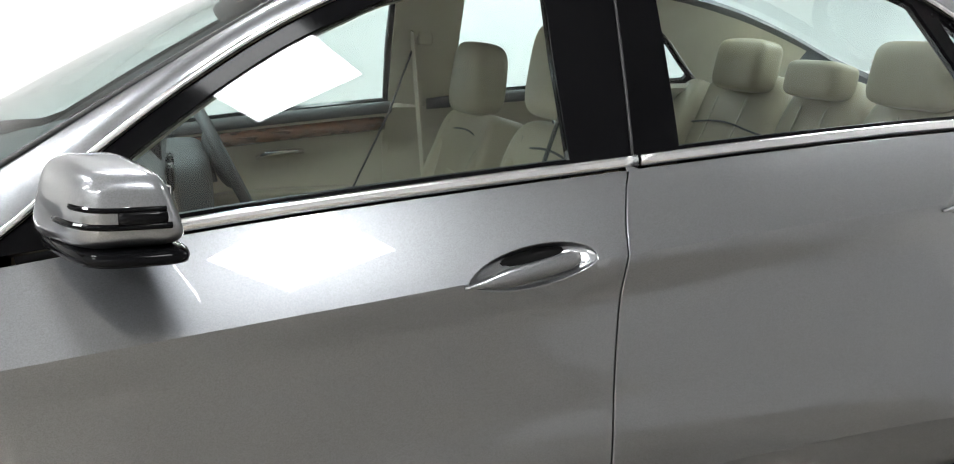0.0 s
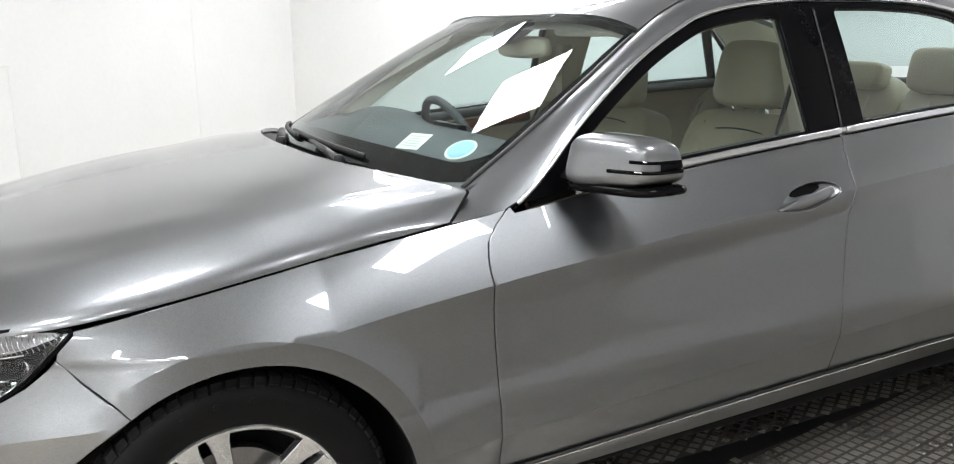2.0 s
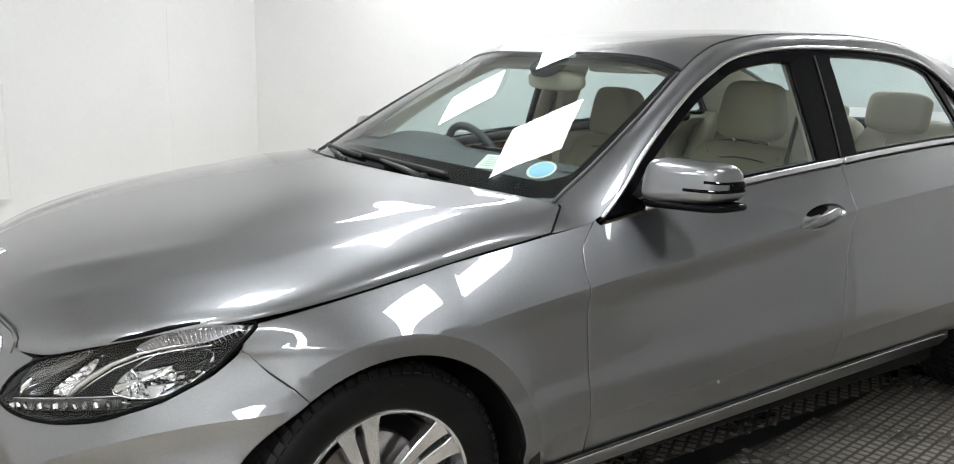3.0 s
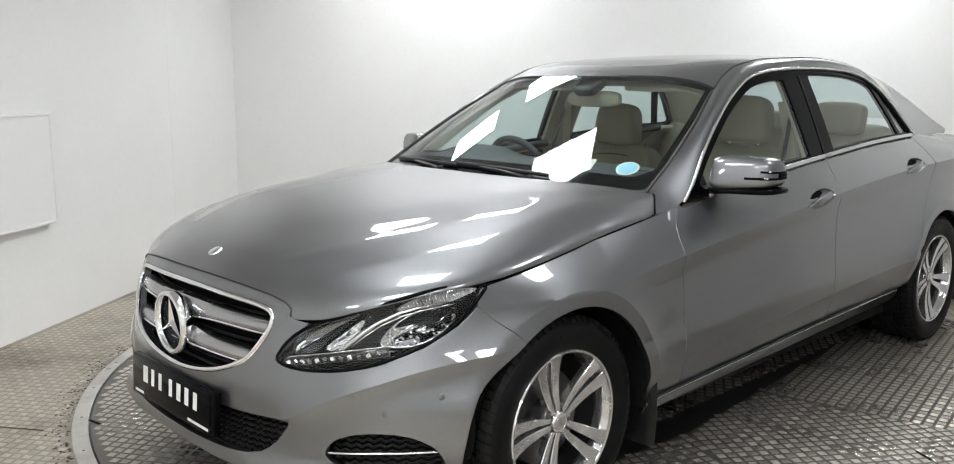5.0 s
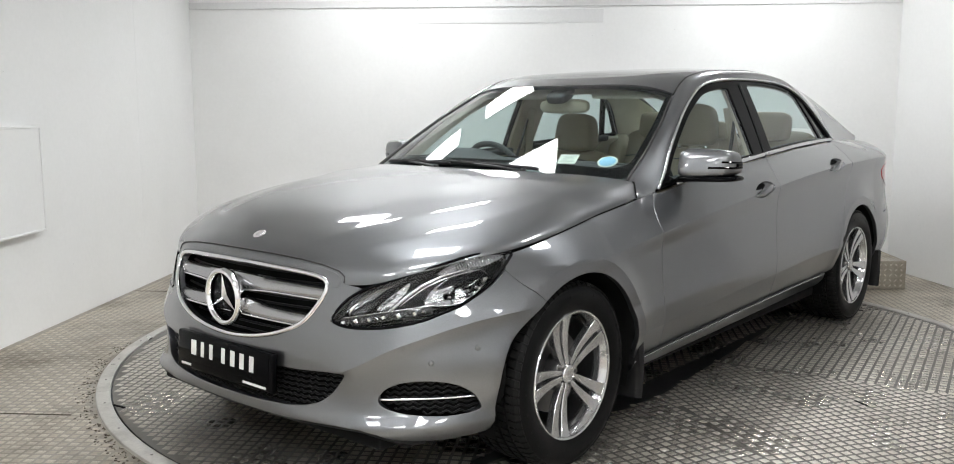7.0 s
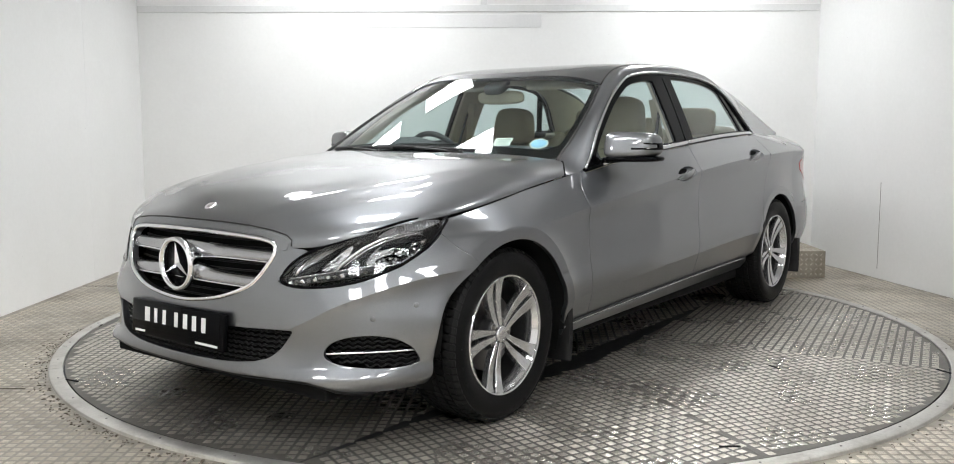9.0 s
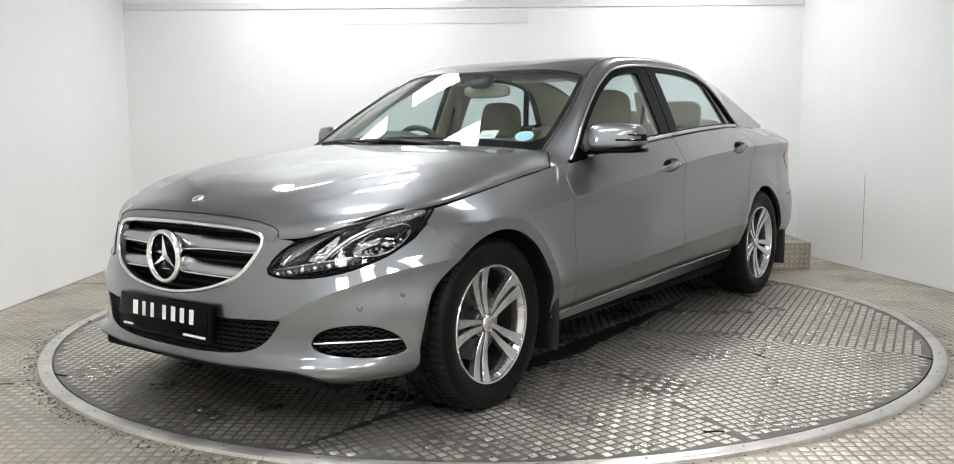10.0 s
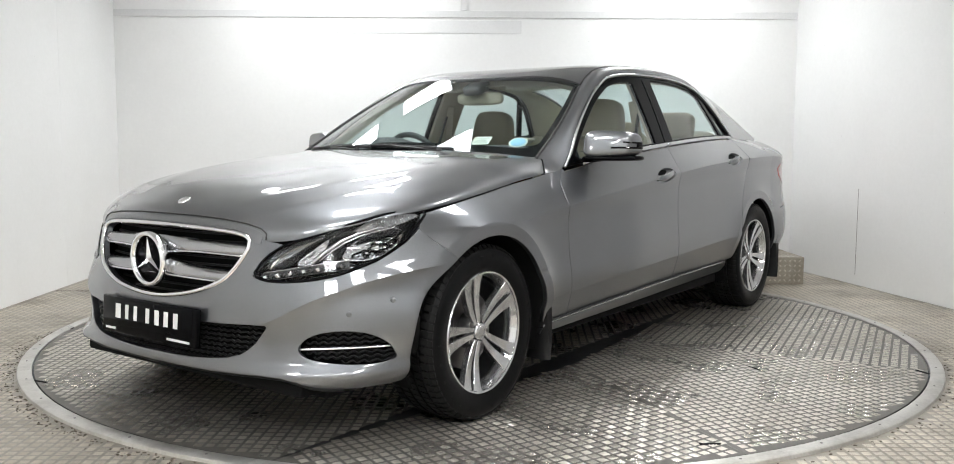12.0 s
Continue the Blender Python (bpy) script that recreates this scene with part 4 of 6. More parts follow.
lamp_low = [(.450, .574), (.486, .560), (.538, .555), (.616, .561), (.687, .579), (.756, .621), (.796, .673), (.816, .735), (.820, .765)]
lamp_top = [(.815, .776), (.785, .780), (.754, .772), (.714, .752), (.660, .729), (.600, .702), (.545, .680), (.500, .652), (.470, .616)]
hood_front = [(0, .756), (.17, .755), (.30, .749), (.398, .737), (.450, .722), (.468, .705), (.471, .686)]
bottom = [(1.262, .235), (1.15, .218), (1.02, .206), (.90, .203), (.80, .206), (.72, .210), (.64, .221), (.57, .240), (.50, .252), (.40, .256), (.2, .252), (0, .249)]
right = nose_line(hood_front) + nose_line([(.472, .684), (.520, .676)]) + nose_line([(.486, .636), (.462, .600), (.447, .572), (.464, .563), (.500, .554), (.545, .5505), (.620, .5565), (.692, .575), (.761, .618), (.801, .671), (.820, .734), (.826, .752)])
edge_x = [(1.757, .719), (1.716, .677), (1.6725, .640)]
right += [(nose_f(side_raw(x, z) * 0.99999, z) * NOSE_K, z) for x, z in edge_x]
arch_f = []
for ang in np.linspace(54.6, -14, 20):
    r = ARCH + .036 * sm(55, 18, ang)
    x, z = AXF + r * math.cos(radians(ang)), HUB + r * math.sin(radians(ang))
    n_, a_ = nose_n(z), nose_x(z) - XC
    arch_f.append((2 / math.pi * math.acos(min(1, max(0, (x - XC) / a_)) ** (n_ / 2)) * NOSE_K, z))
right += arch_f + [(arch_f[-1][0] - .012, .211)]
right += [(a, z) for a, z in bottom if a < arch_f[-1][0] - .02]
outline = right + [(-a, z) for a, z in reversed(right[1:-1])]
holes = [nose_line(rounded(grille_hole, 1)), nose_line(rounded(intake, 1)), nose_line(rounded(fog, 2)), [(-a, z) for a, z in nose_line(rounded(fog, 2))]]
edge_line = [(nose_f(y, bumper_edge(y)) * NOSE_K, bumper_edge(y)) for y in np.linspace(.47, .86, 30)]
front_bumper = skin("front_bumper", outline, on_nose, PAINT, car, holes=holes, step=0.02, edge=0.025, out=(1, 0, 0), creases=(edge_line, [(-a, z) for a, z in edge_line]))

# dark backing behind grille, intakes and lamps
line = [(-1.1, .24), (-1.1, .70), (-.7, .735), (0, .74), (.7, .735), (1.1, .70), (1.1, .24)]
skin("nose_backing", line, lambda a, z: on_nose(a, z) - Vector((0.075, 0.03 * math.copysign(min(1, abs(a)), a), 0)), VOID, car, step=0.06, edge=0, out=(1, 0, 0), label="dark backing behind the grille")

# lower lip strip
lip = [on_nose(a, z) + Vector((-.01, 0, -.004)) for a, z in ([(-q[0], q[1]) for q in bottom[4:-1]] + [q for q in reversed(bottom[4:])])]
part("lip", tube_bm(lip, 0.009, 6), BLACK, car, "black lip under the bumper")

# ---- grille ----
grille = new("grille")
hang(grille, car, "chrome-framed radiator grille with two broad slats")
loop = rounded(grille_hole, 2)
ring = [on_nose(nose_f(y, z) * NOSE_K, z) + Vector((0.000, 0, 0)) for y, z in loop]
part("grille_frame", tube_bm(ring, 0.0082, 8, closed=True), CHROME, grille, "bright chrome frame")
strip = nose_line([(0, .7515), (.17, .7505), (.30, .7445), (.39, .733), (.440, .718), (.459, .702), (.458, .676), (.436, .676), (.432, .694), (.392, .716), (.305, .728), (.15, .7335), (0, .7345)])
skin("grille_shroud", strip + [(-a, z) for a, z in reversed(strip[1:-1])], on_nose, PAINT, grille, step=0.02, edge=0.003, out=(1, 0, 0), lift=0.003, label="silver-grey shroud over the grille")

shut = [on_nose(nose_f(y, z + .0035) * NOSE_K, z + .0035) + Vector((.001, 0, 0)) for y, z in hood_front]
part("shut_line", tube_bm([Vector((p.x, -p.y, p.z)) for p in reversed(shut[1:])] + shut, .0032, 6), SEAL, grille, "dark shut line over the grille")


def slat(zc, za, name):
    """A broad slat that swells towards the emblem, with a bright lower edge."""
    bm = bmesh.new()
    rows_ = []
    n = 40
    for i in range(n + 1):
        y = -0.405 + 0.81 * i / n
        lim = 0.405 if zc > .6 else 0.385
        y = y * lim / 0.405
        k = math.exp(-(y / 0.13) ** 2)
        z = zc + (za - zc) * k + 0.010 * (1 - (y / .4) ** 2)
        h = 0.020 + 0.012 * k
        x = on_nose(nose_f(y, z) * NOSE_K, z).x - 0.012 + 0.010 * k
        prof = [(-.040, h * .9), (-.010, h), (0.0, h * .55), (0.004, -h * .1), (0.001, -h * .75), (-.010, -h), (-.040, -h * .9)]
        rows_.append([bm.verts.new((x + dx, y, z + dz)) for dx, dz in prof])
    for a, b in zip(rows_, rows_[1:]):
        for i in range(len(prof) - 1):
            bm.faces.new((a[i], a[i + 1], b[i + 1], b[i]))
    bm.faces.new(rows_[0]); bm.faces.new(rows_[-1])
    ob = part(name, bm, SLAT, grille, angle=50)
    for dz in (-1,):
        pts = []
        for i in range(n + 1):
            y = (-0.400 + 0.80 * i / n) * (1 if zc > .6 else .95)
            k = math.exp(-(y / 0.13) ** 2)
            z = zc + (za - zc) * k + 0.010 * (1 - (y / .4) ** 2)
            h = 0.020 + 0.012 * k
            pts.append((on_nose(nose_f(y, z) * NOSE_K, z).x - 0.009 + 0.010 * k, y, z + dz * h * .86))
        part("edge_strip", tube_bm(pts, 0.0035, 6), CHROME, ob, "bright chrome edge")


slat(.650, .645, "slat")
slat(.560, .575, "slat")
for i in range(9):
    z = .49 + i * .026
    w = .40 if z > .6 else .40 * math.sqrt(max(0.05, 1 - ((.62 - z) / .145) ** 2))
    pts = [(on_nose(nose_f(y, z) * NOSE_K, z).x - .055, y, z) for y in [w * (-1 + 2 * k / 12) for k in range(13)]]
    part("mesh_bar", tube_bm(pts, 0.004, 6), BLACK, grille)
em = Matrix.Translation((2.252, 0, .604)) @ pose(0, 0, 0, 0, 90, 0)
part("emblem_ring", lathe_bm([(.078, -.03), (.090, -.03), (.097, -.012), (.095, 0.004), (.087, .008), (.080, .002), (.078, -.012)], 56, em, closed=True), CHROME, grille, "round chrome emblem ring")
part("emblem_disc", lathe_bm([(.0002, -.014), (.079, -.014), (.079, -.028)], 48, em), GLOSS_BLACK, grille, "gloss black emblem disc")
bm = bmesh.new()
for k in range(3):
    a = radians(180 + 120 * k)
    d, n_ = Vector((math.cos(a), math.sin(a), 0)), Vector((-math.sin(a), math.cos(a), 0))
    tip, l, r, c = d * .079, d * .012 + n_ * .0205 * .6, d * .012 - n_ * .0205 * .6, Vector((0, 0, 0))
    v = [bm.verts.new(p) for p in (tip - Vector((0, 0, .010)), n_ * .0085 + d * .005 - Vector((0, 0, .012)), d * .005 - n_ * .0085 - Vector((0, 0, .012)), Vector((0, 0, .003)), d * .078 - Vector((0, 0, .002)))]
    bm.faces.new((v[0], v[1], v[4])); bm.faces.new((v[0], v[4], v[2])); bm.faces.new((v[1], v[3], v[4])); bm.faces.new((v[3], v[2], v[4]))
bm.transform(em)
part("emblem_blade", bm, CHROME, grille, "three-armed chrome emblem", smooth=False)

# fog grilles and central intake mesh
for s in (1, -1):
    fogp = new("fog_grille"); hang(fogp, car, "black honeycomb side intake with a chrome bar")
    line = [(s * a, z) for a, z in nose_line(fog)]
    skin("backing", line, lambda a, z: on_nose(a, z) - Vector((.055, 0, 0)), VOID, fogp, step=0.04, edge=0, out=(1, 0, 0))
    fog_hole = rounded(fog, 2)
    for r in range(7):
        z = .291 + r * .016
        ys = [y for y in np.linspace(.60, .85, 60) if inside((y, z), fog_hole)]
        if len(ys) > 3:
            pts = [Vector(on_nose(s * nose_f(y, z + .004 * math.sin(y * 260)) * NOSE_K, z + .004 * math.sin(y * 260))) - Vector((.030, s * .004, 0)) for y in np.linspace(ys[0], ys[-1], 40)]
            part("mesh_bar", tube_bm(pts, 0.0035, 5), BLACK, fogp)
    pts = [on_nose(s * nose_f(y, .338 + .010 * (y - .6)) * NOSE_K, .338 + .010 * (y - .6)) - Vector((.003 + .012 * math.sin(math.pi * (y - .6) / .26), 0, 0)) for y in np.linspace(.612, .810, 24)]
    part("chrome_bar", tube_bm(pts, 0.0042, 8), CHROME, fogp, "thin chrome bar")
mid = new("lower_intake"); hang(mid, car, "black mesh lower intake")
for r in range(8):
    z = .284 + r * .0165
    w = .50 - max(0, (.35 - z)) * 1.7
    pts = [on_nose(nose_f(y, z + .004 * math.sin(y * 230)) * NOSE_K, z + .004 * math.sin(y * 230)) - Vector((.028, 0, 0)) for y in np.linspace(-w, w, 90)]
    part("mesh_bar", tube_bm(pts, 0.0038, 5), BLACK, mid)

# parking sensors
for y, z in ((.728, .452), (.808, .49)):
    for s in (1, -1):
        p = on_nose(s * nose_f(y, z) * NOSE_K, z)
        p2 = on_nose(s * nose_f(y + .004, z) * NOSE_K, z)
        n_ = Vector((abs(p.y - p2.y), s * abs(p2.x - p.x), 0)).normalized()
        part("parking_sensor", lathe_bm([(.0003, .002), (.008, .002), (.0095, .0005), (.010, -.004)], 18, Matrix.Translation(p) @ n_.to_track_quat("Z", "Y").to_matrix().to_4x4()), PAINT, car, "small round parking sensor")

# number plate holder with blank letter blocks
plate = new("number_plate"); hang(plate, car, "black dealer plate in a gloss black holder")
pm = Matrix.Translation((2.262, 0, .392)) @ pose(0, 0, 0, 0, -4, 0)
part("holder", box_bm(.026, .545, .132, pm @ Matrix.Translation((-.012, 0, -.004)), bevel=.006), GLOSS_BLACK, plate)
part("panel", box_bm(.004, .520, .098, pm @ Matrix.Translation((.0025, 0, .010)), bevel=.0015), GLOSS_BLACK, plate)
xs = (-.165, -.112, -.060, .012, .066, .118, .172)
for i, y in enumerate(xs):
    w = (.030, .018, .019, .020, .024, .023, .023)[i]
    part("letter_block", box_bm(.0016, w, .052, pm @ Matrix.Translation((.0052, y, .012))), WHITE_PRINT, plate, "plain white bar in place of a letter", smooth=False)
for y, w in ((.185, .125), (-.215, .06)):
    part("print_bar", box_bm(.0016, w, .008, pm @ Matrix.Translation((.0022, y, -.054))), WHITE_PRINT, plate, "small white line of print", smooth=False)

# ---- bonnet ----
hoodE = [spline(*[(v, p[k]) for v, p in zip((0, .06, .12, .20, .27, .35, .425, .5, .575, .65, .75, .85, .925, 1), ((2.122, .471, .684), (2.085, .540, .688), (2.040, .610, .706), (1.945, .702, .748), (1.865, .756, .772), *[(x, side(x, belt_z(x)) + .001, belt_z(x) + .004) for x in (1.745, 1.625, 1.503, 1.377, 1.25, 1.150, 1.05, .993)], (.938, .811, .889)))]) for k in range(3)]
hoodCx = curve((0, 2.165), (.02, 2.145), (.05, 2.095), (.2, 1.90), (.4, 1.62), (.65, 1.34), (.85, 1.17), (1, 1.065))
hoodCz = spline((1.065, .979), (1.17, .968), (1.34, .950), (1.62, .912), (1.90, .860), (2.0, .835), (2.095, .800), (2.145, .774), (2.165, .757))
def crown(w, v):
    """Falls from 1 on the centre line to 0 at the bonnet's edge, fuller towards the windscreen."""
    n, m = 2.7 + 1.6 * sm(.25, 1.1, v), 1.75 + .75 * sm(.25, 1.1, v)
    return max(0.0, 1 - w ** n) ** (1 / m)


def hood(u, v):
    ex, ey, ez = (c(v) for c in hoodE)
    cx = hoodCx(v)
    cz = hoodCz(cx)
    w = abs(u)
    x = cx + (ex - cx) * w ** 2.6
    k = sm(.80, 1.0, v)
    if k > 0:
        back = cx + (.864 - cx) * (min(w, .93) / .93) ** 3.0 + (max(0.0, w - .93) / .07) * (ex - .864)
        x += (back - x) * k
    z = ez + (cz - ez) * crown(w, v)
    if w > .93:
        zz = ez + (cz - ez) * crown(.93, v)
        z += (zz + (ez - zz) * (w - .93) / .07 - z) * sm(.86, 1.0, v)
    # two soft ridges that run back from the grille's corner and the lamp towards the pillar
    fade = sm(.02, .2, v) * (1 - sm(.85, 1.0, v))
    z += .0045 * fade * (math.exp(-((w - .78 - .10 * v) / .055) ** 2) + math.exp(-((w - .50 - .40 * v) / .06) ** 2))
    return Vector((x, ey * u, z))


HOOD_N, HOOD_M = 160, 70
hood_grid = []
for i in range(HOOD_N + 1):
    u = math.sin((i / HOOD_N * 2 - 1) * math.pi / 2)
    u = math.copysign(abs(u) ** .85, u)
    hood_grid.append([hood(u, .003 + .994 * j / HOOD_M) for j in range(HOOD_M + 1)])
# even out the heights lengthwise, but for the rounded front
hz = np.array([[p.z for p in row] for row in hood_grid])
hw = np.array([.5 * sm(.08, .30, j / HOOD_M) for j in range(1, HOOD_M)])
for _ in range(120):
    hz[:, 1:-1] += hw * ((hz[:, :-2] + hz[:, 2:]) / 2 - hz[:, 1:-1])


def hood_uv(a, b):
    i, j = round(a * HOOD_N), round(b * HOOD_M)
    p = hood_grid[i][j]
    return Vector((p.x, p.y, hz[i, j]))


bonnet = sheet("bonnet", hood_uv, HOOD_N, HOOD_M, PAINT, car, thick=-0.012)
em2 = Matrix.Translation((2.093, 0, hoodCz(2.093) + .002)) @ pose(0, 0, 0, 0, 24, 0)
part("bonnet_emblem", lathe_bm([(.0003, .004), (.018, .004), (.022, .002), (.024, -.002)], 28, em2), CHROME, car, "small round chrome emblem on the bonnet")

for s in (1, -1):
    pts = [hood(s * (.925 + .075 * t), 1.0) + Vector((-.002, 0, .001)) for t in np.linspace(0, 1, 10)]
    part("bonnet_gap", tube_bm(pts, .0035, 6), VOID, car, "dark gap at the bonnet's rear corner")
    pts = [(x, s * (side(x, belt_z(x)) - .012), belt_z(x) - .017) for x in np.linspace(.86, 1.74, 24)]
    part("bonnet_seal", tube_bm(pts, .012, 8), VOID, car, "black seal under the bonnet edge")

# ---- roof, pillars, glass ----
railO_z = curve((.95, .884), (.80, .901), (.725, .940), (.565, 1.069), (.430, 1.165), (.295, 1.247), (.19, 1.297), (.097, 1.334), (-.02, 1.358), (-.152, 1.372), (-.35, 1.381), (-.54, 1.382), (-.78, 1.374), (-.969, 1.350), (-1.10, 1.300), (-1.22, 1.215), (-1.32, 1.118), (-1.395, 1.058), (-1.45, 1.051), (-1.9, 1.035))
railI = [curve(*[(-x, c) for x, c in zip((.94, .864, .72, .5, .28, .18, .05, -.2, -.6, -.95, -1.15, -1.4, -1.65, -1.9, -2.12), q)]) for q in ((.812, .724, .706, .662, .598, .573, .558, .550, .546, .545, .545, .555, .58, .606, .612), (.892, .942, 1.029, 1.160, 1.284, 1.337, 1.384, 1.414, 1.424, 1.404, 1.376, 1.318, 1.236, 1.135, 1.056))]


def rail_o(x):
    z = railO_z(x)
    return Vector((x, glass_y(x, z), z))


def rail_i(x):
    return Vector((x, railI[0](-x), railI[1](-x)))


def pillar(a, b):
    x = .936 - (.936 + 2.12) * a
    o, i = rail_o(x), rail_i(x)
    bulge = 0.013 * (1 - 0.85 * sm(.3, .85, x)) * 4 * b * (1 - b)
    return o.lerp(i, b) + Vector((0, bulge * .7, bulge))


side_frame = sheet("side_frame", pillar, 110, 12, PAINT, car, mirror=True, label="painted roof pillar and side frame", thick=-0.02)

WS_TOP = .262


def screen(u, v):
    """Windscreen: u from -1 to 1 across, v up."""
    ex = .864 + (WS_TOP - .864) * v
    e = rail_i(ex)
    cx, cz = 1.02 + (.315 - 1.02) * v, .972 + (1.342 - .972) * v + .012 * 4 * v * (1 - v)
    k = 1 - abs(u) ** 2.2
    return Vector((ex + (cx - ex) * k, (e.y - .006) * u, e.z + (cz - e.z) * (1 - abs(u) ** (2 + 2.2 * v))))


windscreen = sheet("windscreen", lambda a, b: screen(2 * a - 1, b), 40, 24, GLASS, car, "clear windscreen with a faint green tint")


def strip_of(fn, a0, a1, b0, b1):
    return lambda a, b: fn(a0 + (a1 - a0) * a, b0 + (b1 - b0) * b)


inset = Vector((-.003, 0, -.003))
for u0, u1, v0, v1 in ((-1, 1, .95, 1.0), (-1, 1, 0, .11), (.960, 1, .11, .95), (-1, -.960, .11, .95)):
    # the lower border rises in a soft curve at the corners
    sheet("screen_border", strip_of(lambda a, b, low=v0 == 0: screen(a, b * (1 + 1.0 * sm(.84, 1, abs(a)) ** 2 if low else 1)) + inset, u0, u1, v0, v1), 60, 8, GLOSS_BLACK, windscreen, "black printed screen border")

for s in (1, -1):
    pts = [Vector((p.x, s * (p.y - .001), p.z + .001)) for p in [rail_i(.862 - .58 * i / 30) for i in range(31)]]
    part("screen_moulding", tube_bm(pts, .0065, 6), SEAL, windscreen, "black rubber moulding beside the screen")

roof_c = curve((.315, 1.342), (.15, 1.386), (-.1, 1.423), (-.5, 1.447), (-.8, 1.444), (-1.05, 1.425))


def roof(a, b):
    u, x0 = 2 * a - 1, WS_TOP - .004 - (WS_TOP + 1.02) * b
    e = rail_i(x0)
    cx = (.311 - x0) * (1 - b) * 1.0 * (1 - abs(u) ** 2.2) + x0
    cz = roof_c(cx)
    return Vector((cx, e.y * u, e.z + (cz - e.z) * (1 - abs(u) ** (4.2 - 1.3 * min(1.0, 2.5 * b)))))


sheet("roof", roof, 48, 40, PAINT, car, thick=-0.012)
for s in (1, -1):
    part("roof_ditch", tube_bm([Vector((p.x, s * (p.y + .001), p.z + .001)) for p in [rail_i(.27 - 1.27 * i / 30) for i in range(31)]], .0045, 6), SEAL, car, "black roof joint seal")


def rear_screen(a, b):
    u, x0 = 2 * a - 1, -1.035 - .99 * b
    e = rail_i(x0)
    cz = e.z + .035 * (1 - b * .6)
    return Vector((x0 - .06 * (1 - u * u) * b, (e.y - .004) * u, e.z + (cz - e.z) * (1 - u * u)))


sheet("rear_window", rear_screen, 30, 16, GLASS, car, "green tinted rear window")


def deck(a, b):
    u, x0 = 2 * a - 1, -1.80 - .60 * b
    w = min(belt_y(x0), tail_side(x0, 1.0)) * (.985 - .05 * b)
    z = belt_z(x0) - .004
    return Vector((x0, w * u, z + .03 * (1 - u * u) - .06 * b * b))


sheet("boot_lid", deck, 20, 10, PAINT, car, thick=-0.01)

# headliner
sheet("headliner", lambda a, b: Vector((roof(a, b).x, roof(a, b).y * .98, roof(a, b).z - .045)), 20, 16, HEADLINER, car, "beige cloth headliner")

# ---- side windows ----
def on_glass(x, z):
    return Vector((x, glass_y(x, z), z))


def rail_run(x0, x1, off, n=40):
    """Points just inside the outer rail."""
    out = []
    for i in range(n + 1):
        x = x0 + (x1 - x0) * i / n
        h = .004
        dx, dz = 2 * h, railO_z(x + h) - railO_z(x - h)
        ln = math.hypot(dx, dz)
        out.append((x + off * dz / ln, railO_z(x) - off * dx / ln))
    return out


def clean(line):
    return [p for i, p in enumerate(line) if i == 0 or math.hypot(p[0] - line[i - 1][0], p[1] - line[i - 1][1]) > .003]


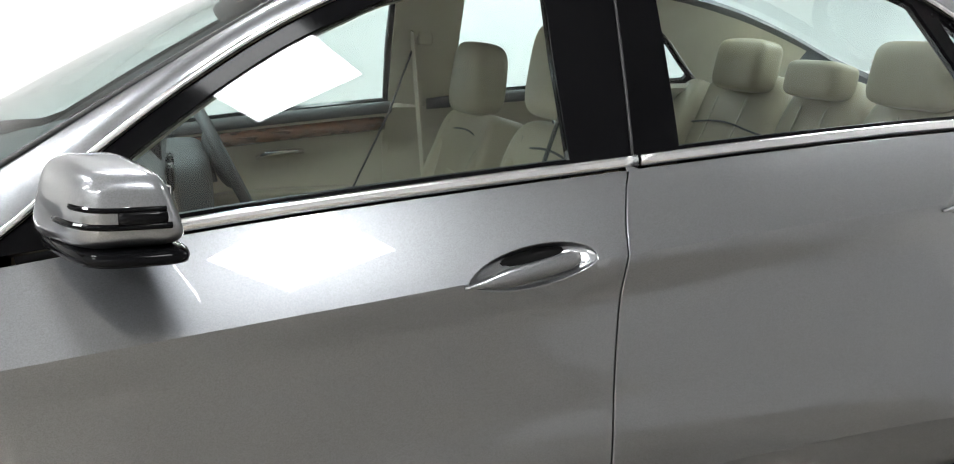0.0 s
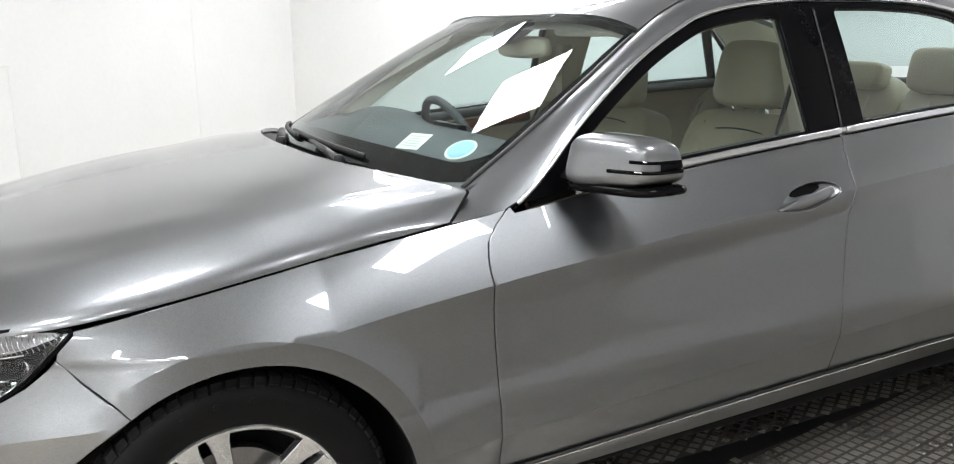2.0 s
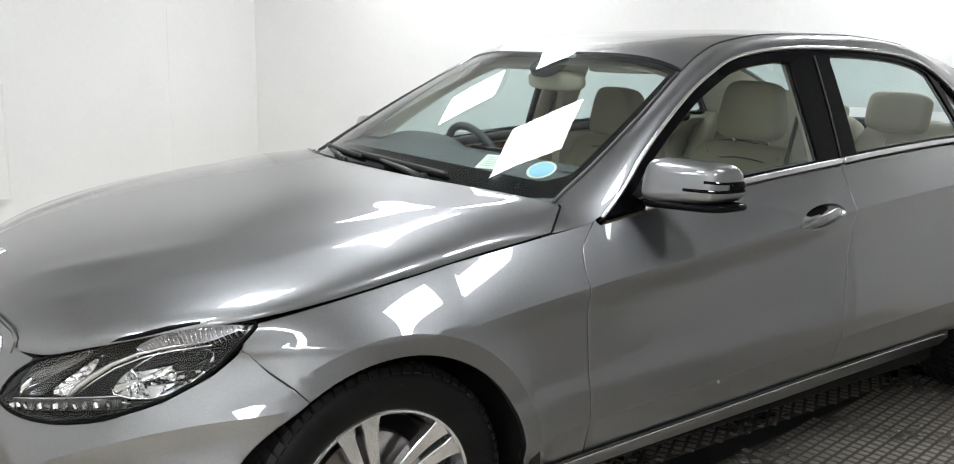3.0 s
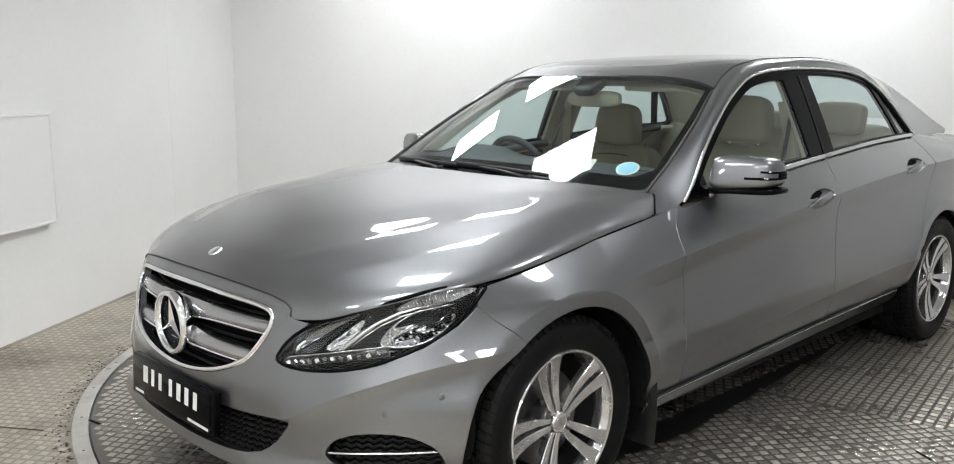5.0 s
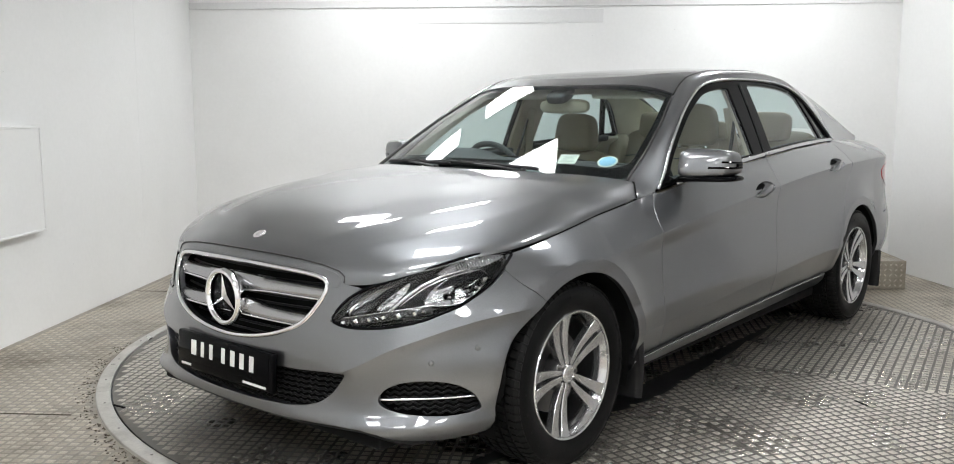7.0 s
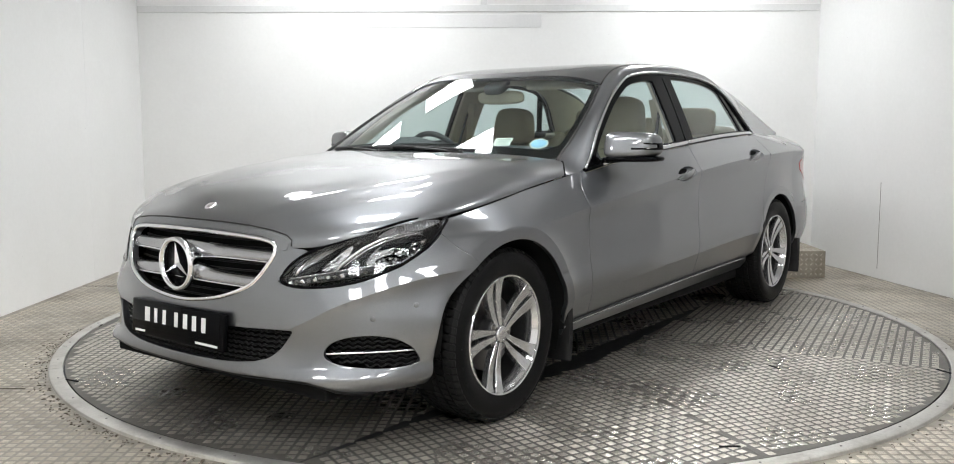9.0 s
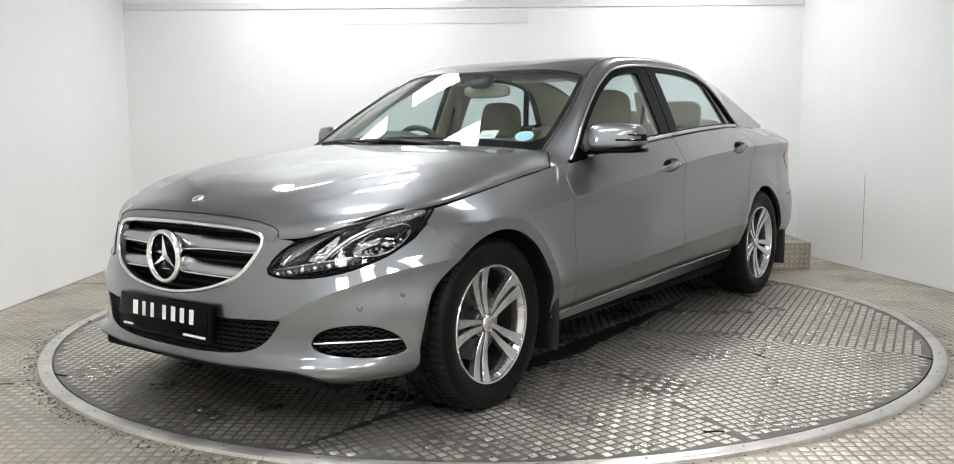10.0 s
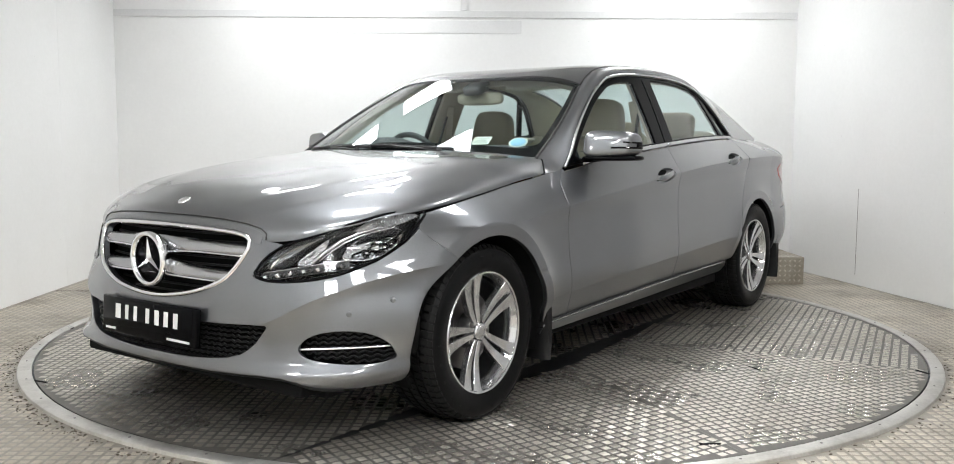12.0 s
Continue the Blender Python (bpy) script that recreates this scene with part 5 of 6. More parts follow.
bpost = curve((1.0, -.325), (1.36, -.345))
quarter_post = curve((1.03, -1.225), (1.33, -1.055))
for s, doors in ((1, (front_door[0], rear_door[0])), (-1, (front_door[1], rear_door[1]))):
    def flip(fn, s=s):
        return lambda x, z: Vector((fn(x, z).x, s * fn(x, z).y, fn(x, z).z))
    # window frame sheet: black sash with three openings
    outer = clean(rail_run(.775, -1.375, .012, 70))
    bot = [(x, z) for x, z in belt_run(-1.36, .76, .006, 40)]
    f_open = clean([(x, z) for x, z in rail_run(.70, -.150, .039, 40) if z > belt_z(x) + .03 and x > -.195] + [(-.204, 1.328), (-.200, 1.2), (-.205, belt_z(-.2) + .018)] + belt_run(-.19, .600, .018, 20))
    r_open = clean([(-.425, belt_z(-.42) + .018), (-.428, 1.2), (-.430, 1.338)] + [(x, z) for x, z in rail_run(-.40, -1.06, .026, 30) if x < -.44 and x > quarter_post(z) + .022] + [(quarter_post(1.12) + .018, 1.12), (quarter_post(1.068) + .018, belt_z(-1.2) + .018)] + belt_run(-1.17, -.44, .018, 16))
    q_open = clean([(quarter_post(1.25) - .016, 1.25)] + [(x, z) for x, z in rail_run(-1.05, -1.34, .020, 20) if x < quarter_post(z) - .018 and z > belt_z(x) + .03] + [(-1.315, belt_z(-1.31) + .02), (quarter_post(1.066) - .016, belt_z(-1.23) + .018)])
    skin("window_sash", outer + bot, flip(on_glass), GLOSS_BLACK, car, holes=(f_open, r_open, q_open), step=0.03, edge=0.02, out=(0, s, 0), lift=-0.004, label="gloss black window sash and door pillar")
    for op, owner in ((f_open, doors[0]), (r_open, doors[1]), (q_open, doors[1])):
        cx_, cz_ = sum(p[0] for p in op) / len(op), sum(p[1] for p in op) / len(op)
        big = [(cx_ + (x - cx_) * 1.02, cz_ + (z - cz_) * 1.02) for x, z in op]
        skin("window_pane", big, flip(on_glass), GLASS, owner, step=0.05, edge=0, out=(0, s, 0), lift=-0.009, label="green tinted side window")
    # bright strips
    pts = [(x, s * (glass_y(x, z) + .002), z) for x, z in belt_run(-.332, .600, .002, 30)]
    part("belt_strip", tube_bm(pts, .0055, 8, flat=2.1), SATIN, doors[0], "polished strip under the window")
    pts = [(x, s * (glass_y(x, z) + .002), z) for x, z in belt_run(-1.385, -.340, .002, 30)]
    part("belt_strip", tube_bm(pts, .0055, 8, flat=2.1), SATIN, doors[1], "polished strip under the window")
    pts = [(x, s * (glass_y(x, z) + .004), z) for x, z in clean(rail_run(.765, -1.385, .004, 80))]
    part("window_trim", tube_bm(pts, .0065, 6), SATIN, car, "bright trim round the windows")
    # B pillar joint
    pts = [(bpost(z), s * (glass_y(bpost(z), z) - .001), z) for z in np.linspace(1.015, 1.35, 14)]
    part("pillar_joint", tube_bm(pts, .003, 6), SEAL, car)

# ---- door handles ----
def handle(x0, z0, s, owner):
    """A recessed cup with a bar across it."""
    cup = [(x0 + x - .034, z0 + z - .832) for x, z in recess]
    hx, hz = sum(p[0] for p in cup) / len(cup), sum(p[1] for p in cup) / len(cup)
    bm = bmesh.new()
    rows_ = []
    for k, d in ((1.0, .000), (.97, .005), (.86, .012), (.6, .019), (.25, .022)):
        rows_.append([bm.verts.new((hx + (x - hx) * k, s * (side(x, z) - d), hz + (z - hz) * k)) for x, z in cup])
    for a, b in zip(rows_, rows_[1:]):
        for i in range(len(cup)):
            bm.faces.new((a[i], a[(i + 1) % len(cup)], b[(i + 1) % len(cup)], b[i]))
    bm.faces.new(rows_[-1])
    c = part("handle_cup", bm, PAINT, owner, "recessed handle cup")
    bm = bmesh.new()
    rows_ = []
    n = 18
    for i in range(n + 1):
        t = i / n
        x = x0 - .004 - .205 * t
        z = z0 + .001 + .034 * t
        wide = (.003 + .0135 * sm(0, .4, t)) * (1 - .45 * sm(.93, 1, t))
        thick = .005 + .004 * math.sin(math.pi * t)
        y = side(x, z) + .004 + .006 * math.sin(math.pi * t)
        rows_.append([bm.verts.new((x, s * (y + thick * math.cos(2 * math.pi * k / 10)), z + wide * math.sin(2 * math.pi * k / 10))) for k in range(10)])
    for a, b in zip(rows_, rows_[1:]):
        for k in range(10):
            bm.faces.new((a[k], a[(k + 1) % 10], b[(k + 1) % 10], b[k]))
    bm.faces.new(rows_[0]); bm.faces.new(rows_[-1])
    bar = part("handle_bar", bm, PAINT, owner, "painted pull handle")


for s, k in ((1, 0), (-1, 1)):
    handle(.034, .832, s, front_door[k])
    handle(-.931, .900, s, rear_door[k])


# ---- wheels ----
TYRE_R = 0.326


def wheel_at(x, y, s, spin):
    """An alloy wheel with five pairs of spokes, tyre, brake disc and caliper; s is the side."""
    w = new("wheel")
    hang(w, car, "five twin-spoke alloy wheel on a black road tyre")
    m = Matrix.Translation((x, s * y, TYRE_R - .006)) @ pose(0, 0, 0, -90 * s) @ pose(0, 0, 0, 0, 0, spin)
    # tyre
    half_w, c = .118, -.086
    prof = [(.217, c + .092), (.226, c + .106), (.245, c + .113), (.268, c + .1185), (.290, c + .117), (.306, c + .110), (.3165, c + .100), (.3215, c + .088)]
    prof += [(.3185, c + .075), (.3185, c - .075)] + [(r, 2 * c - h) for r, h in reversed(prof)]
    part("tyre", lathe_bm(prof, 72, m, closed=True), RUBBER, w, "black rubber tyre", angle=35)
    bm = bmesh.new()
    n = 70
    for i in range(n):
        a = 2 * math.pi * i / n
        rows = ((((c + .066, .3262), (c + .098, .3235), (c + .1105, .3125)), 0, .74, .010), (((c - .066, .3262), (c - .098, .3235), (c - .1105, .3125)), .5, .74, .010), (((c + .027, .3266), (c + .056, .3264)), .3, .80, .016), (((c - .056, .3264), (c - .027, .3266)), .8, .80, .016), (((c - .017, .3268), (c + .017, .3268)), .1, .85, .010))
        for line, off, duty, sk in rows:
            quads = []
            for j, (z, r) in enumerate(line):
                pair = []
                for f in (off, off + duty):
                    t = a + f * 2 * math.pi / n + sk * j
                    pair.append((bm.verts.new((r * math.cos(t), r * math.sin(t), z)), bm.verts.new((r * .970 * math.cos(t), r * .970 * math.sin(t), z * .97 + c * .03))))
                quads.append(pair)
            for (p, q), (p2, q2) in zip(quads, quads[1:]):
                bm.faces.new((p[0], q[0], q2[0], p2[0]))
                bm.faces.new((p[0], p2[0], p2[1], p[1]))
                bm.faces.new((q[0], q[1], q2[1], q2[0]))
            for p, q in (quads[0], quads[-1]):
                bm.faces.new((p[0], p[1], q[1], q[0]))
    bm.transform(m)
    tagged(part("tread_block", bm, TREAD, w, smooth=False), "raised tyre tread blocks", kind="stuff")
    for i in range(26):
        if i % 13 > 8:
            continue
        mk = m @ Matrix.Rotation(2 * math.pi * i / 26, 4, "Z") @ Matrix.Translation((.281, 0, c + .1178))
        part("sidewall_mark", box_bm(.012, .005 + .004 * (i % 3), .0012, mk), RUBBER, w, smooth=False)
    # rim
    m = m @ Matrix.Diagonal((.962, .962, 1, 1))
    prof = [(.2345, .010), (.2365, .019), (.233, .0245), (.2265, .022), (.2245, .012), (.217, .004), (.2125, -.02), (.206, -.10), (.212, -.185), (.230, -.195)]
    rim = part("rim", lathe_bm(prof, 72, m), ALLOY, w, "bright silver rim", angle=40)
    part("barrel", lathe_bm([(.2055, -.03), (.200, -.09), (.199, -.17), (.05, -.172)], 48, m), ALLOY_DARK, rim, "inner barrel with its shade put into the dark colour")
    hubp = [(.0345, -.006), (.040, -.012), (.060, -.013), (.068, -.020), (.072, -.06), (.05, -.10)]
    part("hub", lathe_bm(hubp, 40, m), ALLOY_DARK, rim, "darker recessed hub face")
    part("centre_cap", lathe_bm([(.0003, .0060), (.012, .0063), (.027, .0055), (.032, .003), (.0345, -.002), (.0345, -.012)], 36, m), SATIN, rim, "silver centre cap")
    part("cap_ring", lathe_bm([(.022, .0062), (.0235, .0078), (.025, .0062)], 32, m), CHROME, rim)
    for k in range(5):
        a = 2 * math.pi * (k + .5) / 5
        mb = m @ Matrix.Translation((.0525 * math.cos(a), .0525 * math.sin(a), 0))
        part("wheel_bolt", lathe_bm([(.0003, -.002), (.0065, -.002), (.0082, -.005), (.0082, -.02)], 6, mb), STEEL, rim)
        part("bolt_well", lathe_bm([(.0115, -.0125), (.0125, -.010), (.0135, -.0125)], 18, mb), ALLOY, rim)
    for k in range(5):
        for q in (-1, 1):
            bm = bmesh.new()
            rows_ = []
            n = 12
            for i in range(n + 1):
                t = i / n
                r = .036 + (.2262 - .036) * t
                mid = .0115 + .0235 * t
                wd = .0088 + .0135 * t + .006 * max(0.0, t - .8) ** 2 * 25
                h = -.004 - .004 * math.sin(math.pi * t) + .022 * t ** 2.2
                d, nn = Vector((math.cos(2 * math.pi * k / 5), math.sin(2 * math.pi * k / 5), 0)), Vector((-math.sin(2 * math.pi * k / 5), math.cos(2 * math.pi * k / 5), 0))
                o = d * math.sqrt(max(0.0, r * r - mid * mid)) + nn * q * mid
                prof = [(-wd, -.026), (-wd, -.0022), (-wd + .0018, 0), (wd - .0018, 0), (wd, -.0022), (wd, -.026)]
                rows_.append([bm.verts.new(o + nn * u + Vector((0, 0, h + v + .05 * q * u))) for u, v in prof])
            for a, b in zip(rows_, rows_[1:]):
                for i in range(len(prof)):
                    bm.faces.new((a[i], a[(i + 1) % len(prof)], b[(i + 1) % len(prof)], b[i]))
            bm.faces.new(rows_[0]); bm.faces.new(rows_[-1])
            bm.transform(m)
            part("spoke", bm, ALLOY, rim, "machined silver spoke", angle=32)
    part("brake_disc", lathe_bm([(.06, -.062), (.150, -.062), (.152, -.066), (.152, -.088), (.150, -.092), (.06, -.092)], 56, m), STEEL, w, "brushed steel brake disc", angle=30)
    mc = Matrix.Translation((x, s * y, TYRE_R - .006)) @ pose(0, 0, 0, -90 * s)
    part("brake_caliper", box_bm(.075, .13, .075, mc @ Matrix.Translation((.125, 0, -.088)), bevel=.014), ALLOY_DARK, w, "grey brake caliper")
    return w


wheel_at(AXF + .016, .862, 1, 0)
wheel_at(AXR, .862, 1, 20)
wheel_at(AXF + .016, .862, -1, 18)
wheel_at(AXR, .862, -1, 40)

# mud flaps behind the wheels
for ax, w in ((AXF, .355), (AXR, .352)):
    for s in (1, -1):
        bm = bmesh.new()
        rows_ = []
        for i in range(9):
            z = .365 - .225 * i / 8
            x = ax - w - .010 - .018 * math.sin(i / 8 * 2.2)
            rows_.append([bm.verts.new((x + dx, s * y, z)) for dx, y in ((0, .76), (-.004, .885), (-.012, .905), (-.040 + .02 * i / 8, .912), (-.046 + .02 * i / 8, .905), (-.016, .76))])
        for a, b in zip(rows_, rows_[1:]):
            for k in range(6):
                bm.faces.new((a[k], a[(k + 1) % 6], b[(k + 1) % 6], b[k]))
        bm.faces.new(rows_[0]); bm.faces.new(rows_[-1])
        part("mud_flap", bm, BLACK, car, "black plastic mud flap", angle=40)

# ---- headlamps ----
def at_nose(y, z, s, back=0.0):
    p = on_nose(s * nose_f(y, z) * NOSE_K, z)
    return p + Vector((-back, -s * back * .35, 0))


lamp_line = lamp_low + lamp_top
for s in (1, -1):
    lamp = new("headlamp")
    hang(lamp, car, "clear headlamp with a black bezel and bright reflectors")
    edge_line = [(s * a, z) for a, z in nose_line(rounded(lamp_line, 1))]
    lens = skin("lens", edge_line, on_nose, LENS, lamp, step=0.02, edge=0, out=(1, 0, 0), lift=0.001, label="clear curved lens")
    part("lens_rim", tube_bm([on_nose(a, z) - Vector((.002, 0, 0)) for a, z in edge_line], .0055, 6, closed=True), GLOSS_BLACK, lamp, "black rubber rim")
    bm = bmesh.new()
    loop = rounded(lamp_line, 1)
    cy, cz = sum(p[0] for p in loop) / len(loop), sum(p[1] for p in loop) / len(loop)
    rows_ = []
    for k, d in ((1.0, .002), (.97, .030), (.90, .060), (.6, .085), (.2, .095)):
        rows_.append([bm.verts.new(at_nose(cy + (y - cy) * k, cz + (z - cz) * k, s, d)) for y, z in loop])
    for a, b in zip(rows_, rows_[1:]):
        for i in range(len(loop)):
            bm.faces.new((a[i], a[(i + 1) % len(loop)], b[(i + 1) % len(loop)], b[i]))
    bm.faces.new(rows_[-1])
    part("bowl", bm, GLOSS_BLACK, lamp, "gloss black lamp bowl")
    # shaped shells behind the lens: outline in half width and height, sunk towards the middle
    def shell(name, pts, front, depth, material, label, steps=((1, 0), (.96, .12), (.85, .40), (.65, .72), (.35, .94), (.06, 1))):
        line = rounded(pts, 2)
        cy, cz = sum(p[0] for p in line) / len(line), sum(p[1] for p in line) / len(line)
        bm = bmesh.new()
        rings = [[bm.verts.new(at_nose(cy + (y - cy) * k, cz + (z - cz) * k, s, front + depth * d)) for y, z in line] for k, d in steps]
        n = len(line)
        for p, q in zip(rings, rings[1:]):
            for i in range(n):
                bm.faces.new((p[i], p[(i + 1) % n], q[(i + 1) % n], q[i]))
        bm.faces.new(rings[-1])
        return part(name, bm, material, lamp, label)

    def rod(name, pts, back, radii, material, label, flat=1.0):
        line = [at_nose(y, z, s, back) for y, z in pts]
        return part(name, tube_bm(line, radii[0], 8, flat=flat, radii=radii), material, lamp, label)

    shell("inner_pod", [(.480, .588), (.494, .640), (.536, .676), (.592, .703), (.632, .708), (.616, .676), (.570, .627), (.552, .598)], .020, .034, SMOKED, "smoked chrome inner pod")
    rod("pod_glint", [(.497, .592), (.505, .612), (.520, .632)], .014, [.003, .007, .003], REFLECTOR, "bright sliver beside the inner pod")
    shell("inner_reflector", [(.560, .606), (.600, .650), (.640, .698), (.638, .668), (.622, .634), (.608, .606)], .020, .030, REFLECTOR, "wedge-shaped mirrored inner reflector")
    for k in range(5):
        t = (k + .6) / 5.4
        rod("mirror_step", [(.564 + .070 * t - .004, .610 + .074 * t), (.606 + .028 * t, .612 + .062 * t)], .022, [.0030, .0022], CHROME, "thin mirrored step", .6)
    # silver divider that sweeps up between the two lamps and along the top
    sweep = [(.604, .602), (.620, .628), (.638, .652), (.667, .684), (.702, .709), (.737, .724), (.779, .737)]
    rod("divider", sweep, .016, [.006, .0105, .0115, .0100, .0075, .0055, .0030], SATIN, "satin silver swept divider", .7)
    rod("divider_edge", [(y + .010, z - .006) for y, z in sweep[1:]], .010, [.0018] * 6, CHROME, "thin chrome edge")
    # main lamp: a mirrored bowl under a dark visor, with a bright lower lip
    bowl_line = [(.678, .636), (.692, .672), (.726, .712), (.762, .728), (.792, .722), (.789, .680), (.774, .646), (.737, .622), (.690, .624)]
    shell("main_reflector", bowl_line, .016, .060, REFLECTOR, "deep mirrored main reflector")
    shell("visor", [(.694, .668), (.726, .710), (.762, .726), (.790, .720), (.790, .700), (.752, .690), (.722, .676)], .013, .016, GLOSS_BLACK, "gloss black visor over the main lamp")
    for k in range(7):
        y = .730 + .0085 * k
        rod("visor_rib", [(y, .700 + .010 * math.sin(k / 2)), (y + .004, .718)], .012, [.0012, .0012], SMOKED, "fine rib under the visor")
    rod("lamp_lip", [(.680, .640), (.688, .627), (.712, .622), (.738, .624), (.760, .635), (.775, .650), (.786, .676)], .011, [.0024] * 7, CHROME, "chrome lower lip of the main lamp")
    rod("chrome_blade", [(.640, .606), (.665, .612), (.690, .614), (.715, .610)], .014, [.0010, .0026, .0026, .0010], CHROME, "slim chrome blade")
    p = at_nose(.742, .660, s, .038)
    part("bulb_cap", puff_bm(.024, .026, .024, Matrix.Translation(p), 2.0, 18, 10), CHROME, lamp, "round chrome bulb cap")
    # chrome beads stand in for small points of light in the lamp
    for y, z in ((.733, .714), (.762, .719), (.705, .704), (.627, .706), (.652, .700)):
        part("lamp_glint", puff_bm(.006, .006, .006, Matrix.Translation(at_nose(y, z, s, .008)), 2.0, 10, 6), CHROME, lamp, "small chrome bead standing for a point of light")
    random.seed(21)
    for k in range(30):
        y, z = random.uniform(.690, .780), random.uniform(.628, .672)
        if not inside((y, z), bowl_line):
            continue
        p = at_nose(y, z, s, .024 + random.uniform(0, .014))
        part("mirror_facet", box_bm(.006, .010, .006, Matrix.Translation(p) @ pose(0, 0, 0, random.uniform(-50, 50), random.uniform(-50, 50), random.uniform(0, 90)), bevel=.0012, segments=1), CHROME, lamp, "small mirrored facet", smooth=False)
    # lower strip of small lights
    def strip_z(y):
        return .567 + .195 * (y - .486)
    pts = [at_nose(y, strip_z(y), s, .022) for y in np.linspace(.475, .700, 24)]
    part("light_strip", tube_bm(pts, .013, 8, flat=1.0), ALLOY_DARK, lamp, "lower light strip")
    for k in range(12):
        y = .486 + .0182 * k
        p = at_nose(y, strip_z(y), s, .010)
        part("strip_light", box_bm(.012, .0145, .0155, Matrix.Translation(p) @ pose(0, 0, 0, 25 + 30 * (k % 2), 15 * (k % 3) - 15, s * 25), bevel=.003, segments=1), (REFLECTOR, SMOKED)[k % 2], lamp, "small clear strip light", smooth=False)
    pts = [at_nose(y, strip_z(y) + .016, s, .012) for y in np.linspace(.475, .705, 20)]
    part("strip_edge", tube_bm(pts, .0022, 6), SATIN, lamp, "pale edge over the light strip")
    # ribbed upper corner
    top_z = curve((.690, .722), (.707, .731), (.742, .757), (.776, .770), (.812, .770))
    low_z = curve((.690, .708), (.707, .712), (.745, .718), (.783, .734), (.812, .757))
    shell("rib_panel", [(.690, .712), (.712, .736), (.744, .757), (.778, .770), (.810, .769), (.806, .756), (.782, .735), (.745, .719)], .016, .006, FROSTED, "pale frosted panel in the upper corner")
    for k in range(24):
        y = .698 + .0046 * k
        pts = [at_nose(y + .010 * t, low_z(y) + (top_z(y) - .004 - low_z(y)) * (1 - t), s, .0135) for t in (0, .5, 1)]
        part("lamp_rib", tube_bm(pts, .0013, 5), SATIN, lamp, "fine clear rib")

# ---- door mirrors ----
for s, my in ((1, .924), (-1, .868)):
    mir = new("door_mirror")
    hang(mir, car, "silver-grey door mirror with slotted indicator and black foot")
    def bend(p):
        q = Vector(p)
        q.x -= .42 * q.y
        q.x *= 1.0 - .15 * (q.z / .05)
        q.z *= 1.0 - .10 * (q.y / .11)
        return q
    mm = Matrix.Translation((.552, s * my, 1.010)) @ Matrix.Diagonal((1, s, 1, 1))
    part("housing", puff_bm(.135, .205, .116, mm, 4.2, 44, 24, bend), PAINT, mir, "painted mirror housing")
    part("foot_strip", puff_bm(.148, .218, .026, Matrix.Translation((.546, s * my, .948)) @ Matrix.Diagonal((1, s, 1, 1)), 4.0, 32, 10, lambda p: Vector((p.x - .42 * p.y, p.y, p.z))), GLOSS_BLACK, mir, "gloss black lower shell")
    part("arm", tube_bm([(.595, s * .80, .938), (.592, s * (my - .085), .940), (.578, s * (my - .04), .944)], .018, 10, flat=.6), GLOSS_BLACK, mir, "black mirror arm")
    def on_housing(ang, zz, out):
        k = max(0.0, 1 - (abs(zz) / .058) ** 4.2) ** (1 / 4.2)
        c, q = math.cos(radians(ang)), math.sin(radians(ang))
        return mm @ bend(Vector(((.0675 * k + out) * math.copysign(abs(c) ** (2 / 4.2), c), (.1025 * k + out) * math.copysign(abs(q) ** (2 / 4.2), q), zz)))
    for dz, a0, wd in ((.008, 24, .0042), (-.016, 2, .0048)):
        pts = [on_housing(a0 + (112 - a0) * t, dz - .004 * t, -.001) for t in np.linspace(0, 1, 34)]
        part("indicator_slot", tube_bm(pts, wd, 6), GLOSS_BLACK, mir, "dark indicator slot")
        part("indicator", tube_bm([p + Vector((.0012, 0, .0012)) for p in pts[10:26]], wd * .7, 6), REFLECTOR, mir, "clear indicator lens")
    part("indicator_end", tube_bm([on_housing(g, -.007, -.005) for g in np.linspace(86, 112, 8)], .011, 8), GLOSS_BLACK, mir, "dark indicator end cap")
    part("mirror_glass", box_bm(.004, .135, .062, Matrix.Translation((.489, s * my, 1.006)) @ pose(0, 0, 0, 0, 0, s * 22), bevel=.0015, segments=1), CHROME, mir, "mirror glass", smooth=False)

# ---- scuttle, wipers, stickers ----
def scuttle(a, b):
    u = 2 * a - 1
    p, q = hood(u * .925, .996), screen(u, .035)
    r = p.lerp(q, b)
    r.z = p.z - .016 + (q.z - p.z) * b - .010 * math.sin(math.pi * b)
    return r


sheet("scuttle_panel", scuttle, 40, 6, BLACK, car, "black plastic scuttle under the windscreen")
